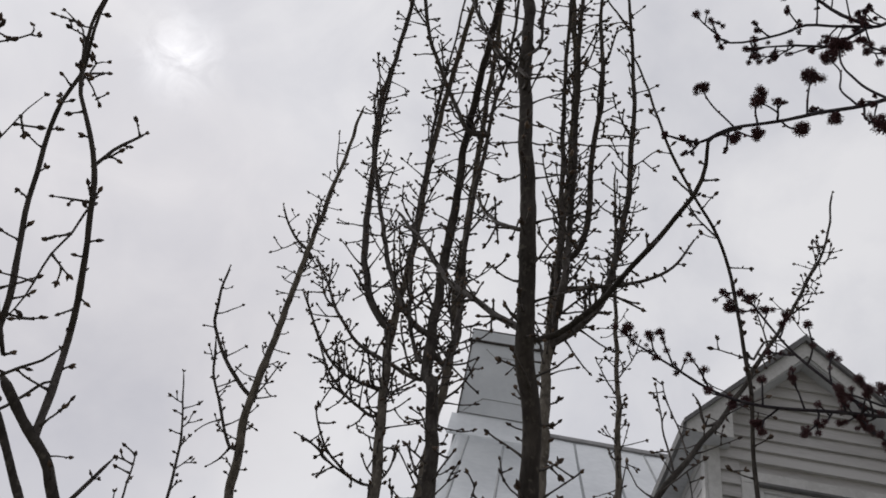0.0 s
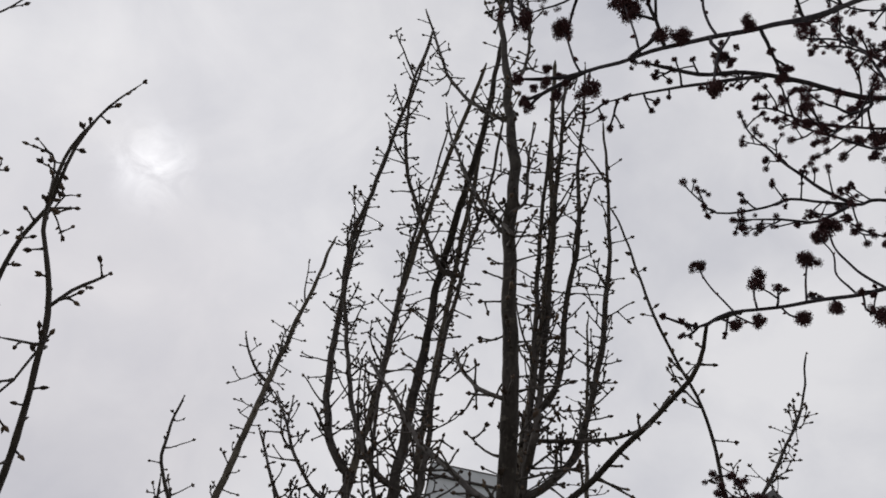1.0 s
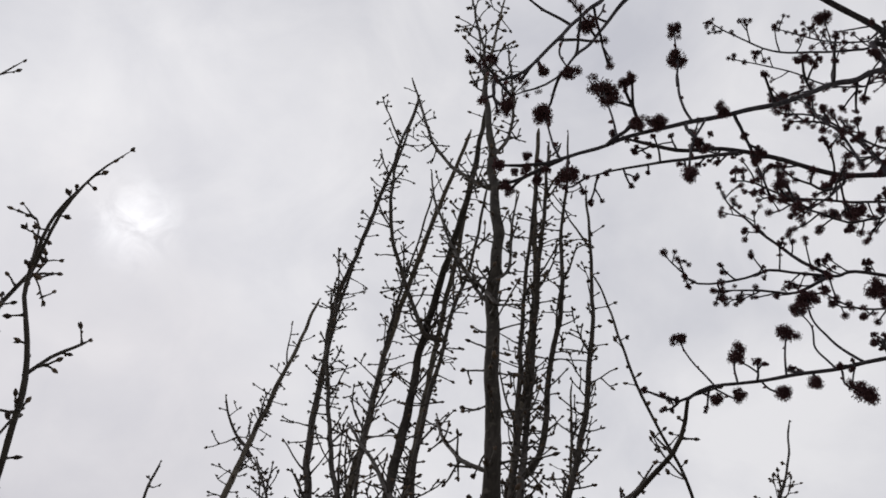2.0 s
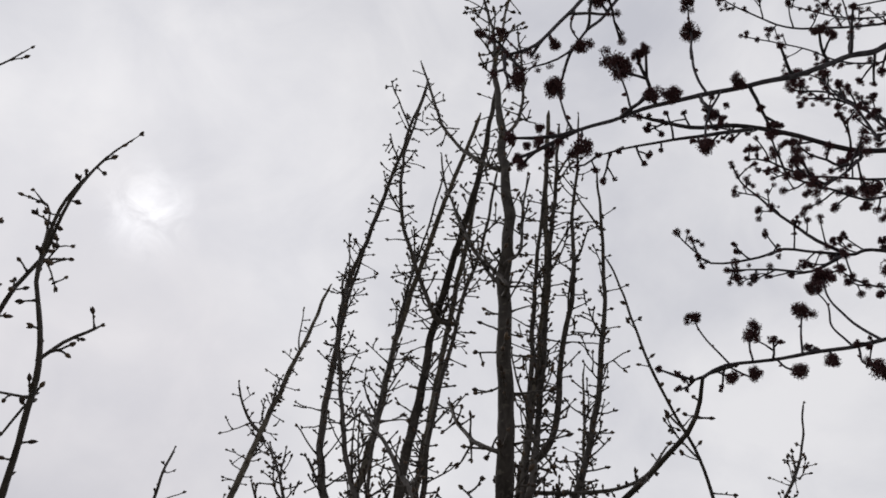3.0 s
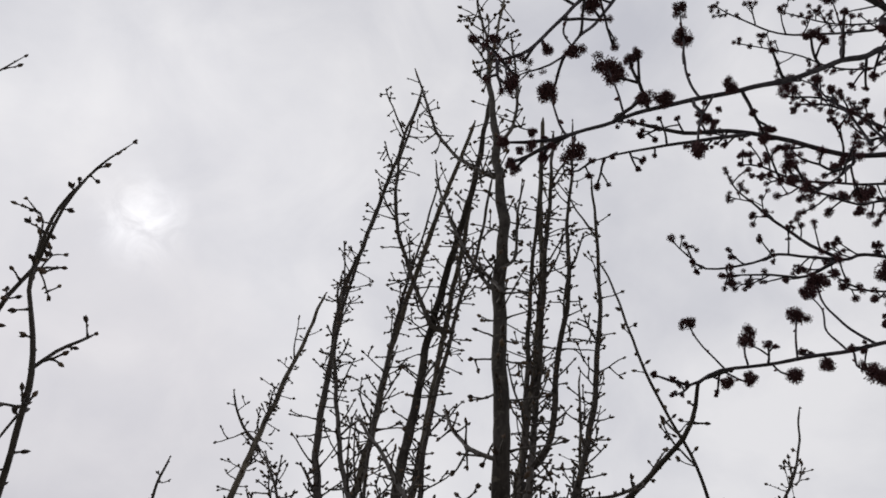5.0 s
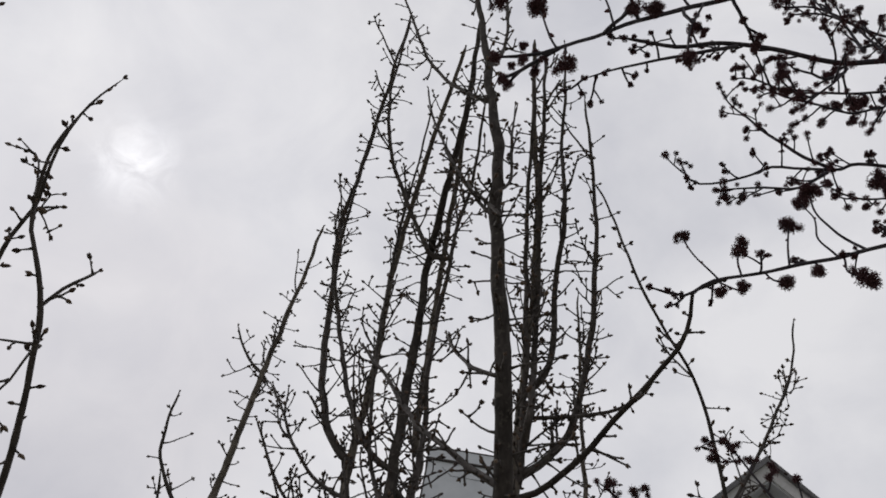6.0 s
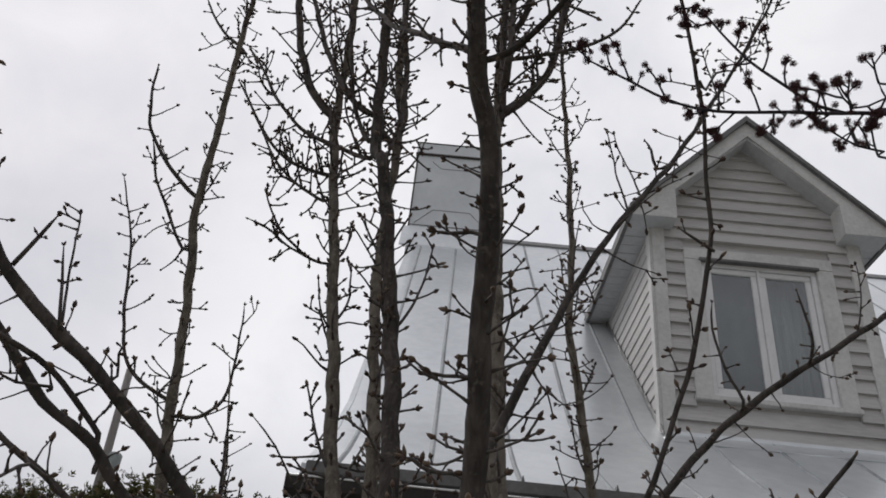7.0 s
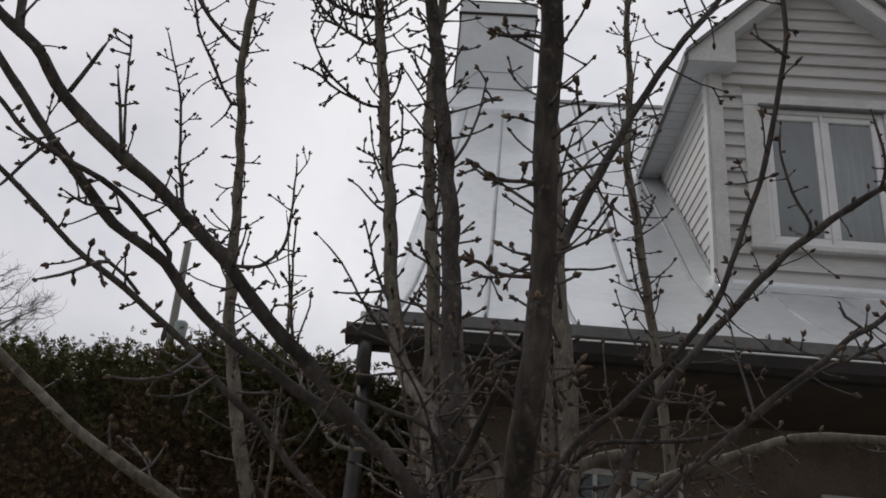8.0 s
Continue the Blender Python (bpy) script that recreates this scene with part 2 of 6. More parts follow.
CEDAR = leafy("cedar_spray", ((0.05, 0.053, 0.026), (0.088, 0.092, 0.043), (0.135, 0.137, 0.064), (0.14, 0.108, 0.05)), thin=0.2)
BROWNED = leafy("browned_spray", ((0.085, 0.061, 0.042), (0.165, 0.105, 0.066), (0.11, 0.094, 0.052), (0.25, 0.155, 0.092)), thin=0.15)
FAR_BARK = surface("far_bark", (0.14, 0.12, 0.12), (0.22, 0.2, 0.2), 3, 0.9)

GLASS = bpy.data.materials.new("window_glass")
GLASS.use_nodes = True
gt = GLASS.node_tree
gt.nodes.remove(gt.nodes["Principled BSDF"])
g_clear = gt.nodes.new("ShaderNodeBsdfTransparent")
g_clear.inputs["Color"].default_value = (0.80, 0.84, 0.85, 1)
g_gloss = gt.nodes.new("ShaderNodeBsdfGlossy")
g_gloss.inputs["Roughness"].default_value = 0.02
g_face = gt.nodes.new("ShaderNodeLayerWeight")
g_face.inputs["Blend"].default_value = 0.5
g_fres = gt.nodes.new("ShaderNodeMapRange")
g_fres.inputs["To Min"].default_value, g_fres.inputs["To Max"].default_value = 0.06, 0.55
gt.links.new(g_face.outputs["Facing"], g_fres.inputs["Value"])
g_mix = gt.nodes.new("ShaderNodeMixShader")
gt.links.new(g_fres.outputs[0], g_mix.inputs[0])
gt.links.new(g_clear.outputs[0], g_mix.inputs[1])
gt.links.new(g_gloss.outputs[0], g_mix.inputs[2])
gt.links.new(g_mix.outputs[0], gt.nodes["Material Output"].inputs["Surface"])


# ---- building helpers ----
def thing(name, label, category, at=(0, 0, 0), group="", kind=""):
    e = new(name)
    e.location = at
    e.empty_display_size = 0.2
    return tagged(e, label, category, group, kind)


def mesh_of(name, verts, faces, material, smooth=False):
    me = bpy.data.meshes.new(name)
    me.from_pydata([tuple(v) for v in verts], [], faces)
    me.materials.append(material)
    if smooth:
        me.shade_smooth()
    me.update()
    return me


def world_of(ob):
    m = ob.matrix_basis.copy()
    return world_of(ob.parent) @ ob.matrix_parent_inverse @ m if ob.parent else m


def under(ob, parent):
    """Parents ob in place: world coordinates stay as they were."""
    ob.parent = parent
    ob.matrix_parent_inverse = world_of(parent).inverted()
    return ob


def part(name, bm, material, parent=None, label="", smooth=False):
    me = bpy.data.meshes.new(name)
    bmesh.ops.recalc_face_normals(bm, faces=bm.faces[:])
    bm.to_mesh(me)
    bm.free()
    me.materials.append(material)
    if smooth:
        me.shade_smooth()
    ob = new(name, me)
    if label:
        tagged(ob, label)
    return under(ob, parent) if parent else ob


def part_raw(name, verts, faces, material, parent=None, label="", smooth=False, kind=""):
    ob = new(name, mesh_of(name, verts, faces, material, smooth))
    if label or kind:
        tagged(ob, label, kind=kind)
    return under(ob, parent) if parent else ob


def box(x0, x1, y0, y1, z0, z1, bevel=0.0, bm=None):
    bm = bm or bmesh.new()
    made = bmesh.ops.create_cube(bm, size=1.0)
    for v in made["verts"]:
        v.co = Vector((x0 + (v.co.x + 0.5) * (x1 - x0), y0 + (v.co.y + 0.5) * (y1 - y0), z0 + (v.co.z + 0.5) * (z1 - z0)))
    if bevel:
        edges = {e for v in made["verts"] for e in v.link_edges}
        bmesh.ops.bevel(bm, geom=list(edges), offset=bevel, segments=2, affect="EDGES")
    return bm


def prism(outline, y0, y1, bm=None):
    """An outline in x and z, drawn out from y0 to y1."""
    bm = bm or bmesh.new()
    a = [bm.verts.new((x, y0, z)) for x, z in outline]
    b = [bm.verts.new((x, y1, z)) for x, z in outline]
    n = len(outline)
    bm.faces.new(a), bm.faces.new(b[::-1])
    for i in range(n):
        bm.faces.new((a[i], b[i], b[(i + 1) % n], a[(i + 1) % n]))
    return bm


def extrude_x(outline, x0, x1, bm=None):
    """An outline in y and z, drawn out from x0 to x1."""
    bm = bm or bmesh.new()
    a = [bm.verts.new((x0, y, z)) for y, z in outline]
    b = [bm.verts.new((x1, y, z)) for y, z in outline]
    n = len(outline)
    bm.faces.new(a), bm.faces.new(b[::-1])
    for i in range(n):
        bm.faces.new((a[i], b[i], b[(i + 1) % n], a[(i + 1) % n]))
    return bm


def smooth_path(points, step):
    """A Catmull-Rom line through the points, with steps of about that length."""
    p = [Vector(q) for q in points]
    p = [2 * p[0] - p[1], *p, 2 * p[-1] - p[-2]]
    line = []
    for a, b, c, d in zip(p, p[1:], p[2:], p[3:]):
        n = max(2, int((c - b).length / step))
        for i in range(n):
            t = i / n
            line.append(0.5 * (2 * b + (c - a) * t + (2 * a - 5 * b + 4 * c - d) * t * t + (3 * b - a - 3 * c + d) * t ** 3))
    line.append(p[-2])
    return line


def tube(verts, faces, line, radii, sides, cap=True):
    """Adds a tube along the line to the lists."""
    start = len(verts)
    way = (line[1] - line[0]).normalized()
    side = way.orthogonal().normalized()
    for i, (q, r) in enumerate(zip(line, radii)):
        ahead = (line[min(i + 1, len(line) - 1)] - line[max(i - 1, 0)]).normalized()
        side = (side - ahead * side.dot(ahead)).normalized()
        other = ahead.cross(side)
        for k in range(sides):
            a = 2 * math.pi * k / sides
            verts.append(q + r * (math.cos(a) * side + math.sin(a) * other))
    for i in range(len(line) - 1):
        for k in range(sides):
            a, b = start + i * sides + k, start + i * sides + (k + 1) % sides
            faces.append((a, b, b + sides, a + sides))
    if cap:
        faces.append(tuple(start + k for k in range(sides))[::-1])
        faces.append(tuple(start + (len(line) - 1) * sides + k for k in range(sides)))


def bud(verts, faces, base, way, length, width, sides=5):
    """A pointed bud: three rings and a tip."""
    start = len(verts)
    side = way.orthogonal().normalized()
    other = way.cross(side)
    rings = ((0.0, 0.45), (0.35, 1.0), (0.7, 0.7))
    for h, w in rings:
        for k in range(sides):
            a = 2 * math.pi * k / sides
            verts.append(base + way * (length * h) + width * w * (math.cos(a) * side + math.sin(a) * other))
    verts.append(base + way * length)
    for i in range(len(rings) - 1):
        for k in range(sides):
            a, b = start + i * sides + k, start + i * sides + (k + 1) % sides
            faces.append((a, b, b + sides, a + sides))
    top = start + (len(rings) - 1) * sides
    for k in range(sides):
        faces.append((top + k, top + (k + 1) % sides, start + len(rings) * sides))
    faces.append(tuple(start + k for k in range(sides))[::-1])


# ---- ground ----
bm = bmesh.new()
bmesh.ops.create_grid(bm, x_segments=60, y_segments=60, size=1500)
for v in bm.verts:
    far = math.hypot(v.co.x, v.co.y)
    v.co.z = 0.0 if far < 80 else 1.5 * noise.noise(v.co * 0.004) - 1.0
tagged(part("ground", bm, GRASS), "lawn of short spring grass round the house", "lawn", kind="structure")

# ---- house ----
house = thing("house", "white clapboard house with a steep pale metal roof and a dormer", "house", (3.0, 8.0, 0))
X0, X1 = -0.88, 8.4          # gable ends of the roof
EAVE_Y, RIDGE_Y, RIDGE_Z = 3.98, 10.25, 8.70
PROFILE = [(3.98, 2.84), (4.5, 3.12), (5.05, 3.47), (5.585, 3.87), (7.0, 5.325), (8.6, 6.975), (RIDGE_Y, RIDGE_Z)]


def roof_z(y):
    for (a, b), (c, d) in zip(PROFILE, PROFILE[1:]):
        if y <= c:
            return b + (d - b) * (y - a) / (c - a)
    return RIDGE_Z


# deck under the metal, front slope with flared eave, and the back slope
deck = [(y, z - 0.03) for y, z in PROFILE] + [(16.4, 2.85), (16.4, 2.70), (RIDGE_Y, RIDGE_Z - 0.25)] + [(y, z - 0.2) for y, z in PROFILE[::-1][1:-1]] + [(3.98, 2.72)]
roof = part("roof", extrude_x(deck, X0 + 0.02, X1), GREY_METAL, house, "steep gable roof with a flared eave, pale sheet metal")
# main walls
for name, args in (("wall", (X0 + 0.22, X1 - 0.2, 5.30, 5.50, 0, 2.74)), ("wall", (X0 + 0.22, X1 - 0.2, 15.5, 15.7, 0, 2.74))):
    part(name, box(*args), STUCCO, house)
for x in (X0 + 0.22, X1 - 0.4):
    side = [(5.5, 0), (15.5, 0), (15.5, 3.0), (RIDGE_Y, RIDGE_Z - 0.35), (6.2, 4.0), (5.5, 3.3)]
    part("wall", extrude_x(side, x, x + 0.2), STUCCO, house)
part("soffit", box(X0 + 0.24, X1, 4.07, 5.31, 2.66, 2.70), EAVE_BOARD, house, "dark board soffit under the eave")
part("fascia", box(X0 + 0.02, X1, 4.04, 4.07, 2.64, 2.83), DARK_METAL, house)
part("roof_edge", box(X0 - 0.0, X1, 3.962, 4.035, 2.795, 2.868, 0.006), GREY_METAL, house, "grey metal drip edge")
for k in range(17):
    x = -0.72 + 0.535 * k
    bm = box(x - 0.011, x + 0.011, 3.966, 4.03, 2.865, 2.902)
    for vert in bm.verts:
        if vert.co.z > 2.88:
            vert.co.x = x + (vert.co.x - x) * 0.15
    part("seam_end", bm, GREY_METAL, house)
part("verge_trim", extrude_x([(y, z + 0.012) for y, z in PROFILE] + [(y, z - 0.16) for y, z in PROFILE[::-1]], X0 - 0.03, X0 + 0.012), ROOF, house, "pale metal verge trim")
part("ridge_cap", extrude_x([(RIDGE_Y - 0.13, RIDGE_Z - 0.09), (RIDGE_Y, RIDGE_Z + 0.05), (RIDGE_Y + 0.13, RIDGE_Z - 0.09), (RIDGE_Y + 0.13, RIDGE_Z - 0.12), (RIDGE_Y, RIDGE_Z + 0.02), (RIDGE_Y - 0.13, RIDGE_Z - 0.12)], X0, X1), GREY_METAL, house, "dark grey ridge cap")

# gutter: an open box with a rolled lip, the lip's highlight put into a pale colour
gutter = part("gutter", extrude_x([(3.95, 2.77), (3.955, 2.70), (3.985, 2.665), (4.038, 2.665), (4.038, 2.77), (4.03, 2.77), (4.03, 2.675), (3.99, 2.675), (3.963, 2.705), (3.958, 2.77)], X0 - 0.09, X1), GUTTER, house, "dark brown metal gutter")
vs, fs = [], []
tube(vs, fs, [Vector((X0 - 0.09, 3.952, 2.772)), Vector((X1, 3.952, 2.772))], [0.007, 0.007], 6)
part_raw("gutter_lip", vs, fs, LIP, gutter, "gutter lip with its highlight painted pale", True)
part("end_cap", extrude_x([(3.945, 2.776), (3.95, 2.695), (3.983, 2.658), (4.04, 2.658), (4.04, 2.776)], X0 - 0.098, X0 - 0.09), DARK_METAL, gutter)
vs, fs = [], []
tube(vs, fs, smooth_path([(-0.86, 4.0, 2.67), (-0.86, 4.0, 2.58), (-0.86, 4.06, 2.46), (-0.85, 4.10, 2.30), (-0.85, 4.10, 0.1)], 0.05), [0.043] * 200, 14)
part_raw("downspout", vs, fs, DOWNPIPE, house, "dark brown round downspout", True)

# roof panels with standing seams
PITCH, FIRST = 0.535, -0.72
run = []
for (a, b), (c, d) in zip(PROFILE, PROFILE[1:]):
    for i in range(4):
        run.append((a + (c - a) * i / 4, b + (d - b) * i / 4))
run.append(PROFILE[-1])
edges = [X0] + [FIRST + PITCH * k for k in range(17)] + [X1]
for n, (x0, x1) in enumerate(zip(edges, edges[1:])):
    verts, faces = [], []
    cross = [(x0 + (x1 - x0) * k / 6, 0.003) for k in range(7)]
    for y, z in run:
        for x, up in cross:
            u = (x - x0) / (x1 - x0)
            # sheet metal never lies quite flat: it bellies between the seams
            wave = 4 * u * (1 - u) * (0.005 + 0.006 * noise.noise(Vector((n * 3.1, y * 1.3, 4.0))) + 0.003 * noise.noise(Vector((n * 1.7 + x * 2, y * 4.1, 9.0))))
            verts.append(Vector((x, y - 0.7 * (up + wave), z + 0.7 * (up + wave))))
    w = len(cross)
    for k in range(len(run) - 1):
        for i in range(w - 1):
            a = k * w + i
            faces.append((a, a + 1, a + w + 1, a + w))
    part_raw("roof_panel", verts, faces, ROOF, roof, smooth=True)
    if n == 0:
        continue
    verts, faces = [], []
    cross = [(x0 - 0.021, 0.002), (x0 - 0.01, 0.009), (x0 - 0.004, 0.014), (x0 + 0.004, 0.014), (x0 + 0.01, 0.009), (x0 + 0.021, 0.002)]
    for y, z in run:
        lean = 0.004 * noise.noise(Vector((n * 2.3, y * 2.0, 1.0)))
        for x, up in cross:
            verts.append(Vector((x + lean, y - 0.7 * up, z + 0.7 * up)))
    w = len(cross)
    for k in range(len(run) - 1):
        for i in range(w - 1):
            a = k * w + i
            faces.append((a, a + 1, a + w + 1, a + w))
    part_raw("seam", verts, faces, SEAM, roof, "standing seam, its shaded edge put into a darker grey")

# ---- dormer ----
DX0, DX1, DY, DZ = 1.63, 3.55, 5.585, 3.86
XC = (DX0 + DX1) / 2
LINE_Z, EAVES_X = 5.865, 1.415          # underside of the dormer eaves, their outer edge
APEX_Z = 7.15
FY = 5.37                               # front of the gable overhang


def rake(x, drop=0.0):
    return APEX_Z - drop - abs(x - XC) * (APEX_Z - 5.98) / (XC - EAVES_X)


WX0, WX1, WZ0, WZ1 = 2.065, 3.112, 4.22, 5.55
dormer = part("dormer", box(DX0 + 0.02, WX0, DY + 0.01, DY + 0.12, DZ - 0.1, 6.0), SIDING, house, "gabled dormer, cream painted clapboards")
bm = box(WX1, DX1 - 0.02, DY + 0.01, DY + 0.12, DZ - 0.1, 6.0)
box(WX0, WX1, DY + 0.01, DY + 0.12, DZ - 0.1, WZ0, bm=bm)
box(WX0, WX1, DY + 0.01, DY + 0.12, WZ1, 6.0, bm=bm)
prism([(DX0 + 0.02, 6.0), (DX1 - 0.02, 6.0), (XC, 6.90)], DY + 0.01, DY + 0.12, bm=bm)
part("sheathing", bm, SIDING, dormer)
for x0 in (DX0 + 0.02, DX1 - 0.12):
    part("side_wall", extrude_x([(DY + 0.12, DZ - 0.1), (DY + 0.12, 6.0), (7.9, 6.0), (7.6, 5.75)], x0, x0 + 0.1), SIDING, dormer)

# roof of the dormer: two slabs, fascia boards, soffits and boxed returns
for s in (-1, 1):
    e = XC + s * (XC - EAVES_X)
    up = [(e - s * -0.03, 5.955), (XC, APEX_Z + 0.03), (XC, APEX_Z - 0.04), (e - s * -0.03, 5.915)]
    part("dormer_roof", prism(up, FY - 0.04, 10.0), GREY_METAL, dormer, "sheet metal dormer roof")
    board = [(e, 5.955), (XC, APEX_Z - 0.025), (XC, APEX_Z - 0.205), (e + s * -0.41, 6.19), (e + s * -0.41, LINE_Z), (e, LINE_Z)]
    part("rake_board", prism(board, FY, FY + 0.022), TRIM, dormer, "white boxed rake board with cornice return")
    inner = [(e + s * -0.39, 6.20), (XC, APEX_Z - 0.21), (XC, APEX_Z - 0.235), (e + s * -0.39, 6.175)]
    part("rake_soffit", prism(inner, FY + 0.022, DY + 0.02), SOFFIT, dormer)
    a, b = sorted((e + s * -0.41, e + s * -0.388))
    part("return_side", box(a, b, FY + 0.022, DY, LINE_Z, 6.20), TRIM, dormer)
    a, b = sorted((e + s * -0.003, e + s * -0.405))
    part("return_bottom", box(a, b, FY + 0.004, DY + 0.0, LINE_Z - 0.004, LINE_Z + 0.012), SOFFIT, dormer)
    a, b = sorted((e, e + s * 0.036))
    part("eaves_board", box(a, b, FY, 7.75, LINE_Z - 0.012, 5.95), GREY_METAL, dormer, "dark grey metal eaves edge")
    a, b = sorted((e + s * -0.004, DX0 if s < 0 else DX1))
    y = DY
    while y < 7.75:
        part("soffit_board", box(a, b, y + 0.003, min(y + 0.147, 7.75), LINE_Z + 0.002, LINE_Z + 0.016, 0.003), SOFFIT, dormer)
        y += 0.15

# corner boards, casing, sill
for a, b in ((DX0, DX0 + 0.115), (DX1 - 0.115, DX1)):
    part("corner_board", box(a, b, DY - 0.036, DY + 0.012, DZ, LINE_Z, 0.004), TRIM, dormer)
    x = DX0 - 0.004 if a == DX0 else DX1
    part("corner_board", box(x - (0.02 if a == DX0 else 0), x + 0.004 + (0 if a == DX0 else 0.02), DY - 0.018, DY + 0.095, DZ, LINE_Z, 0.003), TRIM, dormer)

# clapboards: a tapered board a course
COURSE = 0.127


def clapboard(x0, x1, z0, z1, y=DY):
    bm = bmesh.new()
    lo, hi = 0.033, 0.004
    ends = [(y + 0.01, z0), (y - lo, z0), (y - hi, z1 + 0.012), (y + 0.01, z1 + 0.012)]
    return extrude_x(ends, x0, x1, bm)


z = DZ + 0.01
while z < 6.9:
    top = z + COURSE
    half = XC - DX0 - 0.115 if top < 6.05 else (APEX_Z - 0.225 - top) / ((APEX_Z - 5.98) / (XC - EAVES_X)) + 0.14
    if half > 0.03:
        cuts = [(XC - half, XC + half)]
        if top > WZ0 - 0.08 and z < WZ1 + 0.11:
            cuts = [(XC - half, WX0 - 0.15), (WX1 + 0.15, XC + half)]
        for a, b in cuts:
            part("clapboard", clapboard(a, b, z, top), SIDING, dormer)
    z = top
z = DZ + 0.01
while z < LINE_Z - 0.02:
    top = min(z + COURSE, LINE_Z)
    for x, s in ((DX0, -1), (DX1, 1)):
        bm = bmesh.new()
        ya, yb = 5.585 + (z - 3.87) / 1.03, 5.585 + (top - 3.87) / 1.03
        y_front = DY + 0.09
        rows = []
        for yy, zz, out in ((y_front, z, 0.015), (max(ya, y_front) + 0.05, z, 0.015), (max(yb, y_front) + 0.05, top + 0.01, 0.002), (y_front, top + 0.01, 0.002)):
            rows.append((bm.verts.new((x + s * out, yy, zz)), bm.verts.new((x - s * 0.03, yy, zz))))
        bm.faces.new([r[0] for r in rows]), bm.faces.new([r[1] for r in rows][::-1])
        for i in range(4):
            j = (i + 1) % 4
            bm.faces.new((rows[i][0], rows[i][1], rows[j][1], rows[j][0]))
        part("clapboard", bm, SIDING, dormer)
    z += COURSE
# apron flashing where the dormer meets the roof
part("apron", extrude_x([(DY - 0.03, DZ + 0.03), (DY - 0.03, DZ - 0.02), (DY - 0.2, roof_z(DY - 0.2) + 0.012), (DY - 0.2, roof_z(DY - 0.2) + 0.02), (DY - 0.035, DZ + 0.0)], DX0 - 0.02, DX1 + 0.02), ROOF, dormer, "metal apron flashing")
# added grey strip; its tone stands for the shadow where wall meets roof
part("wall_foot_strip", extrude_x([(5.5, 3.80), (7.7, 6.06), (7.68, 6.11), (5.48, 3.85)], DX0 - 0.02, DX0 - 0.016), GREY_METAL, dormer)

# dormer window: casing, frame, two casements
window = part("dormer_window", box(WX0, WX1, DY - 0.01, DY + 0.1, WZ0, WZ0 + 0.045, 0.004), VINYL, house, "white two-sash casement window with a pale curtain")
part("window_frame", box(WX0, WX1, DY - 0.01, DY + 0.1, WZ1 - 0.045, WZ1, 0.004), VINYL, window)
for a, b in ((WX0, WX0 + 0.045), (WX1 - 0.045, WX1), ((WX0 + WX1) / 2 - 0.012, (WX0 + WX1) / 2 + 0.012)):
    part("window_frame", box(a, b, DY - 0.008, DY + 0.1, WZ0 + 0.04, WZ1 - 0.04, 0.004), VINYL, window)
for a, b in ((WX0 - 0.15, WX0), (WX1, WX1 + 0.15)):
    part("casing", box(a, b, DY - 0.038, DY + 0.01, WZ0 - 0.02, WZ1 + 0.0, 0.004), TRIM, window)
part("head_casing", box(WX0 - 0.15, WX1 + 0.15, DY - 0.04, DY + 0.01, WZ1, WZ1 + 0.12, 0.004), TRIM, window)
part("drip_cap", box(WX0 - 0.02, WX1 + 0.02, DY - 0.06, DY - 0.0, WZ1 - 0.012, WZ1 + 0.016, 0.004), GREY_METAL, window)
part("window_sill", box(WX0 - 0.16, WX1 + 0.16, DY - 0.06, DY + 0.01, WZ0 - 0.045, WZ0 - 0.0, 0.006), TRIM, window)
mid = (WX0 + WX1) / 2
for a, b in ((WX0 + 0.048, mid - 0.014), (mid + 0.014, WX1 - 0.048)):
    sash = part("sash", box(a, b, DY + 0.012, DY + 0.06, WZ0 + 0.048, WZ0 + 0.1, 0.005), VINYL, window)
    part("rail", box(a, b, DY + 0.012, DY + 0.06, WZ1 - 0.1, WZ1 - 0.048, 0.005), VINYL, sash)
    for c in (a, b - 0.052):
        part("stile", box(c, c + 0.052, DY + 0.012, DY + 0.06, WZ0 + 0.098, WZ1 - 0.098, 0.005), VINYL, sash)
    pane = part("pane", box(a + 0.048, b - 0.048, DY + 0.03, DY + 0.036, WZ0 + 0.096, WZ1 - 0.096), GLASS, sash, "clear window glass")
    pane.visible_shadow = False
# the room behind it: a lining with the room's dimness put into its grey
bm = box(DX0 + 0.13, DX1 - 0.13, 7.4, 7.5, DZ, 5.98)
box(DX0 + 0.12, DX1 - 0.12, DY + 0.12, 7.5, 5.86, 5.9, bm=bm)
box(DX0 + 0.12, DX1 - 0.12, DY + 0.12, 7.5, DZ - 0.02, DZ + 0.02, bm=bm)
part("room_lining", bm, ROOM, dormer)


def curtain(x0, x1, y, z0, z1, waves):
    n = 60
    verts, faces = [], []
    for i in range(n + 1):
        u = i / n
        for z, deep in ((z0, 0.03), (z1, 0.018)):
            verts.append(Vector((x0 + (x1 - x0) * u, y + deep * math.sin(u * waves * 6.283) + 0.01 * noise.noise(Vector((u * 9, z, 0))), z)))
    for i in range(n):
        a = 2 * i
        faces.append((a, a + 2, a + 3, a + 1))
    return verts, faces


v, f = curtain(mid + 0.1, WX1 + 0.05, DY + 0.2, WZ0 - 0.05, WZ1 + 0.05, 6)
ob = new("curtain", mesh_of("curtain", v, f, CURTAIN, True))
ob.modifiers.new("cloth", "SOLIDIFY").thickness = 0.003
under(ob, window)
# added grey sheet behind the left pane; its colour stands in for reflection
v, f = curtain(WX0 - 0.05, mid + 0.12, DY + 0.2, WZ0 - 0.05, WZ1 + 0.05, 1)
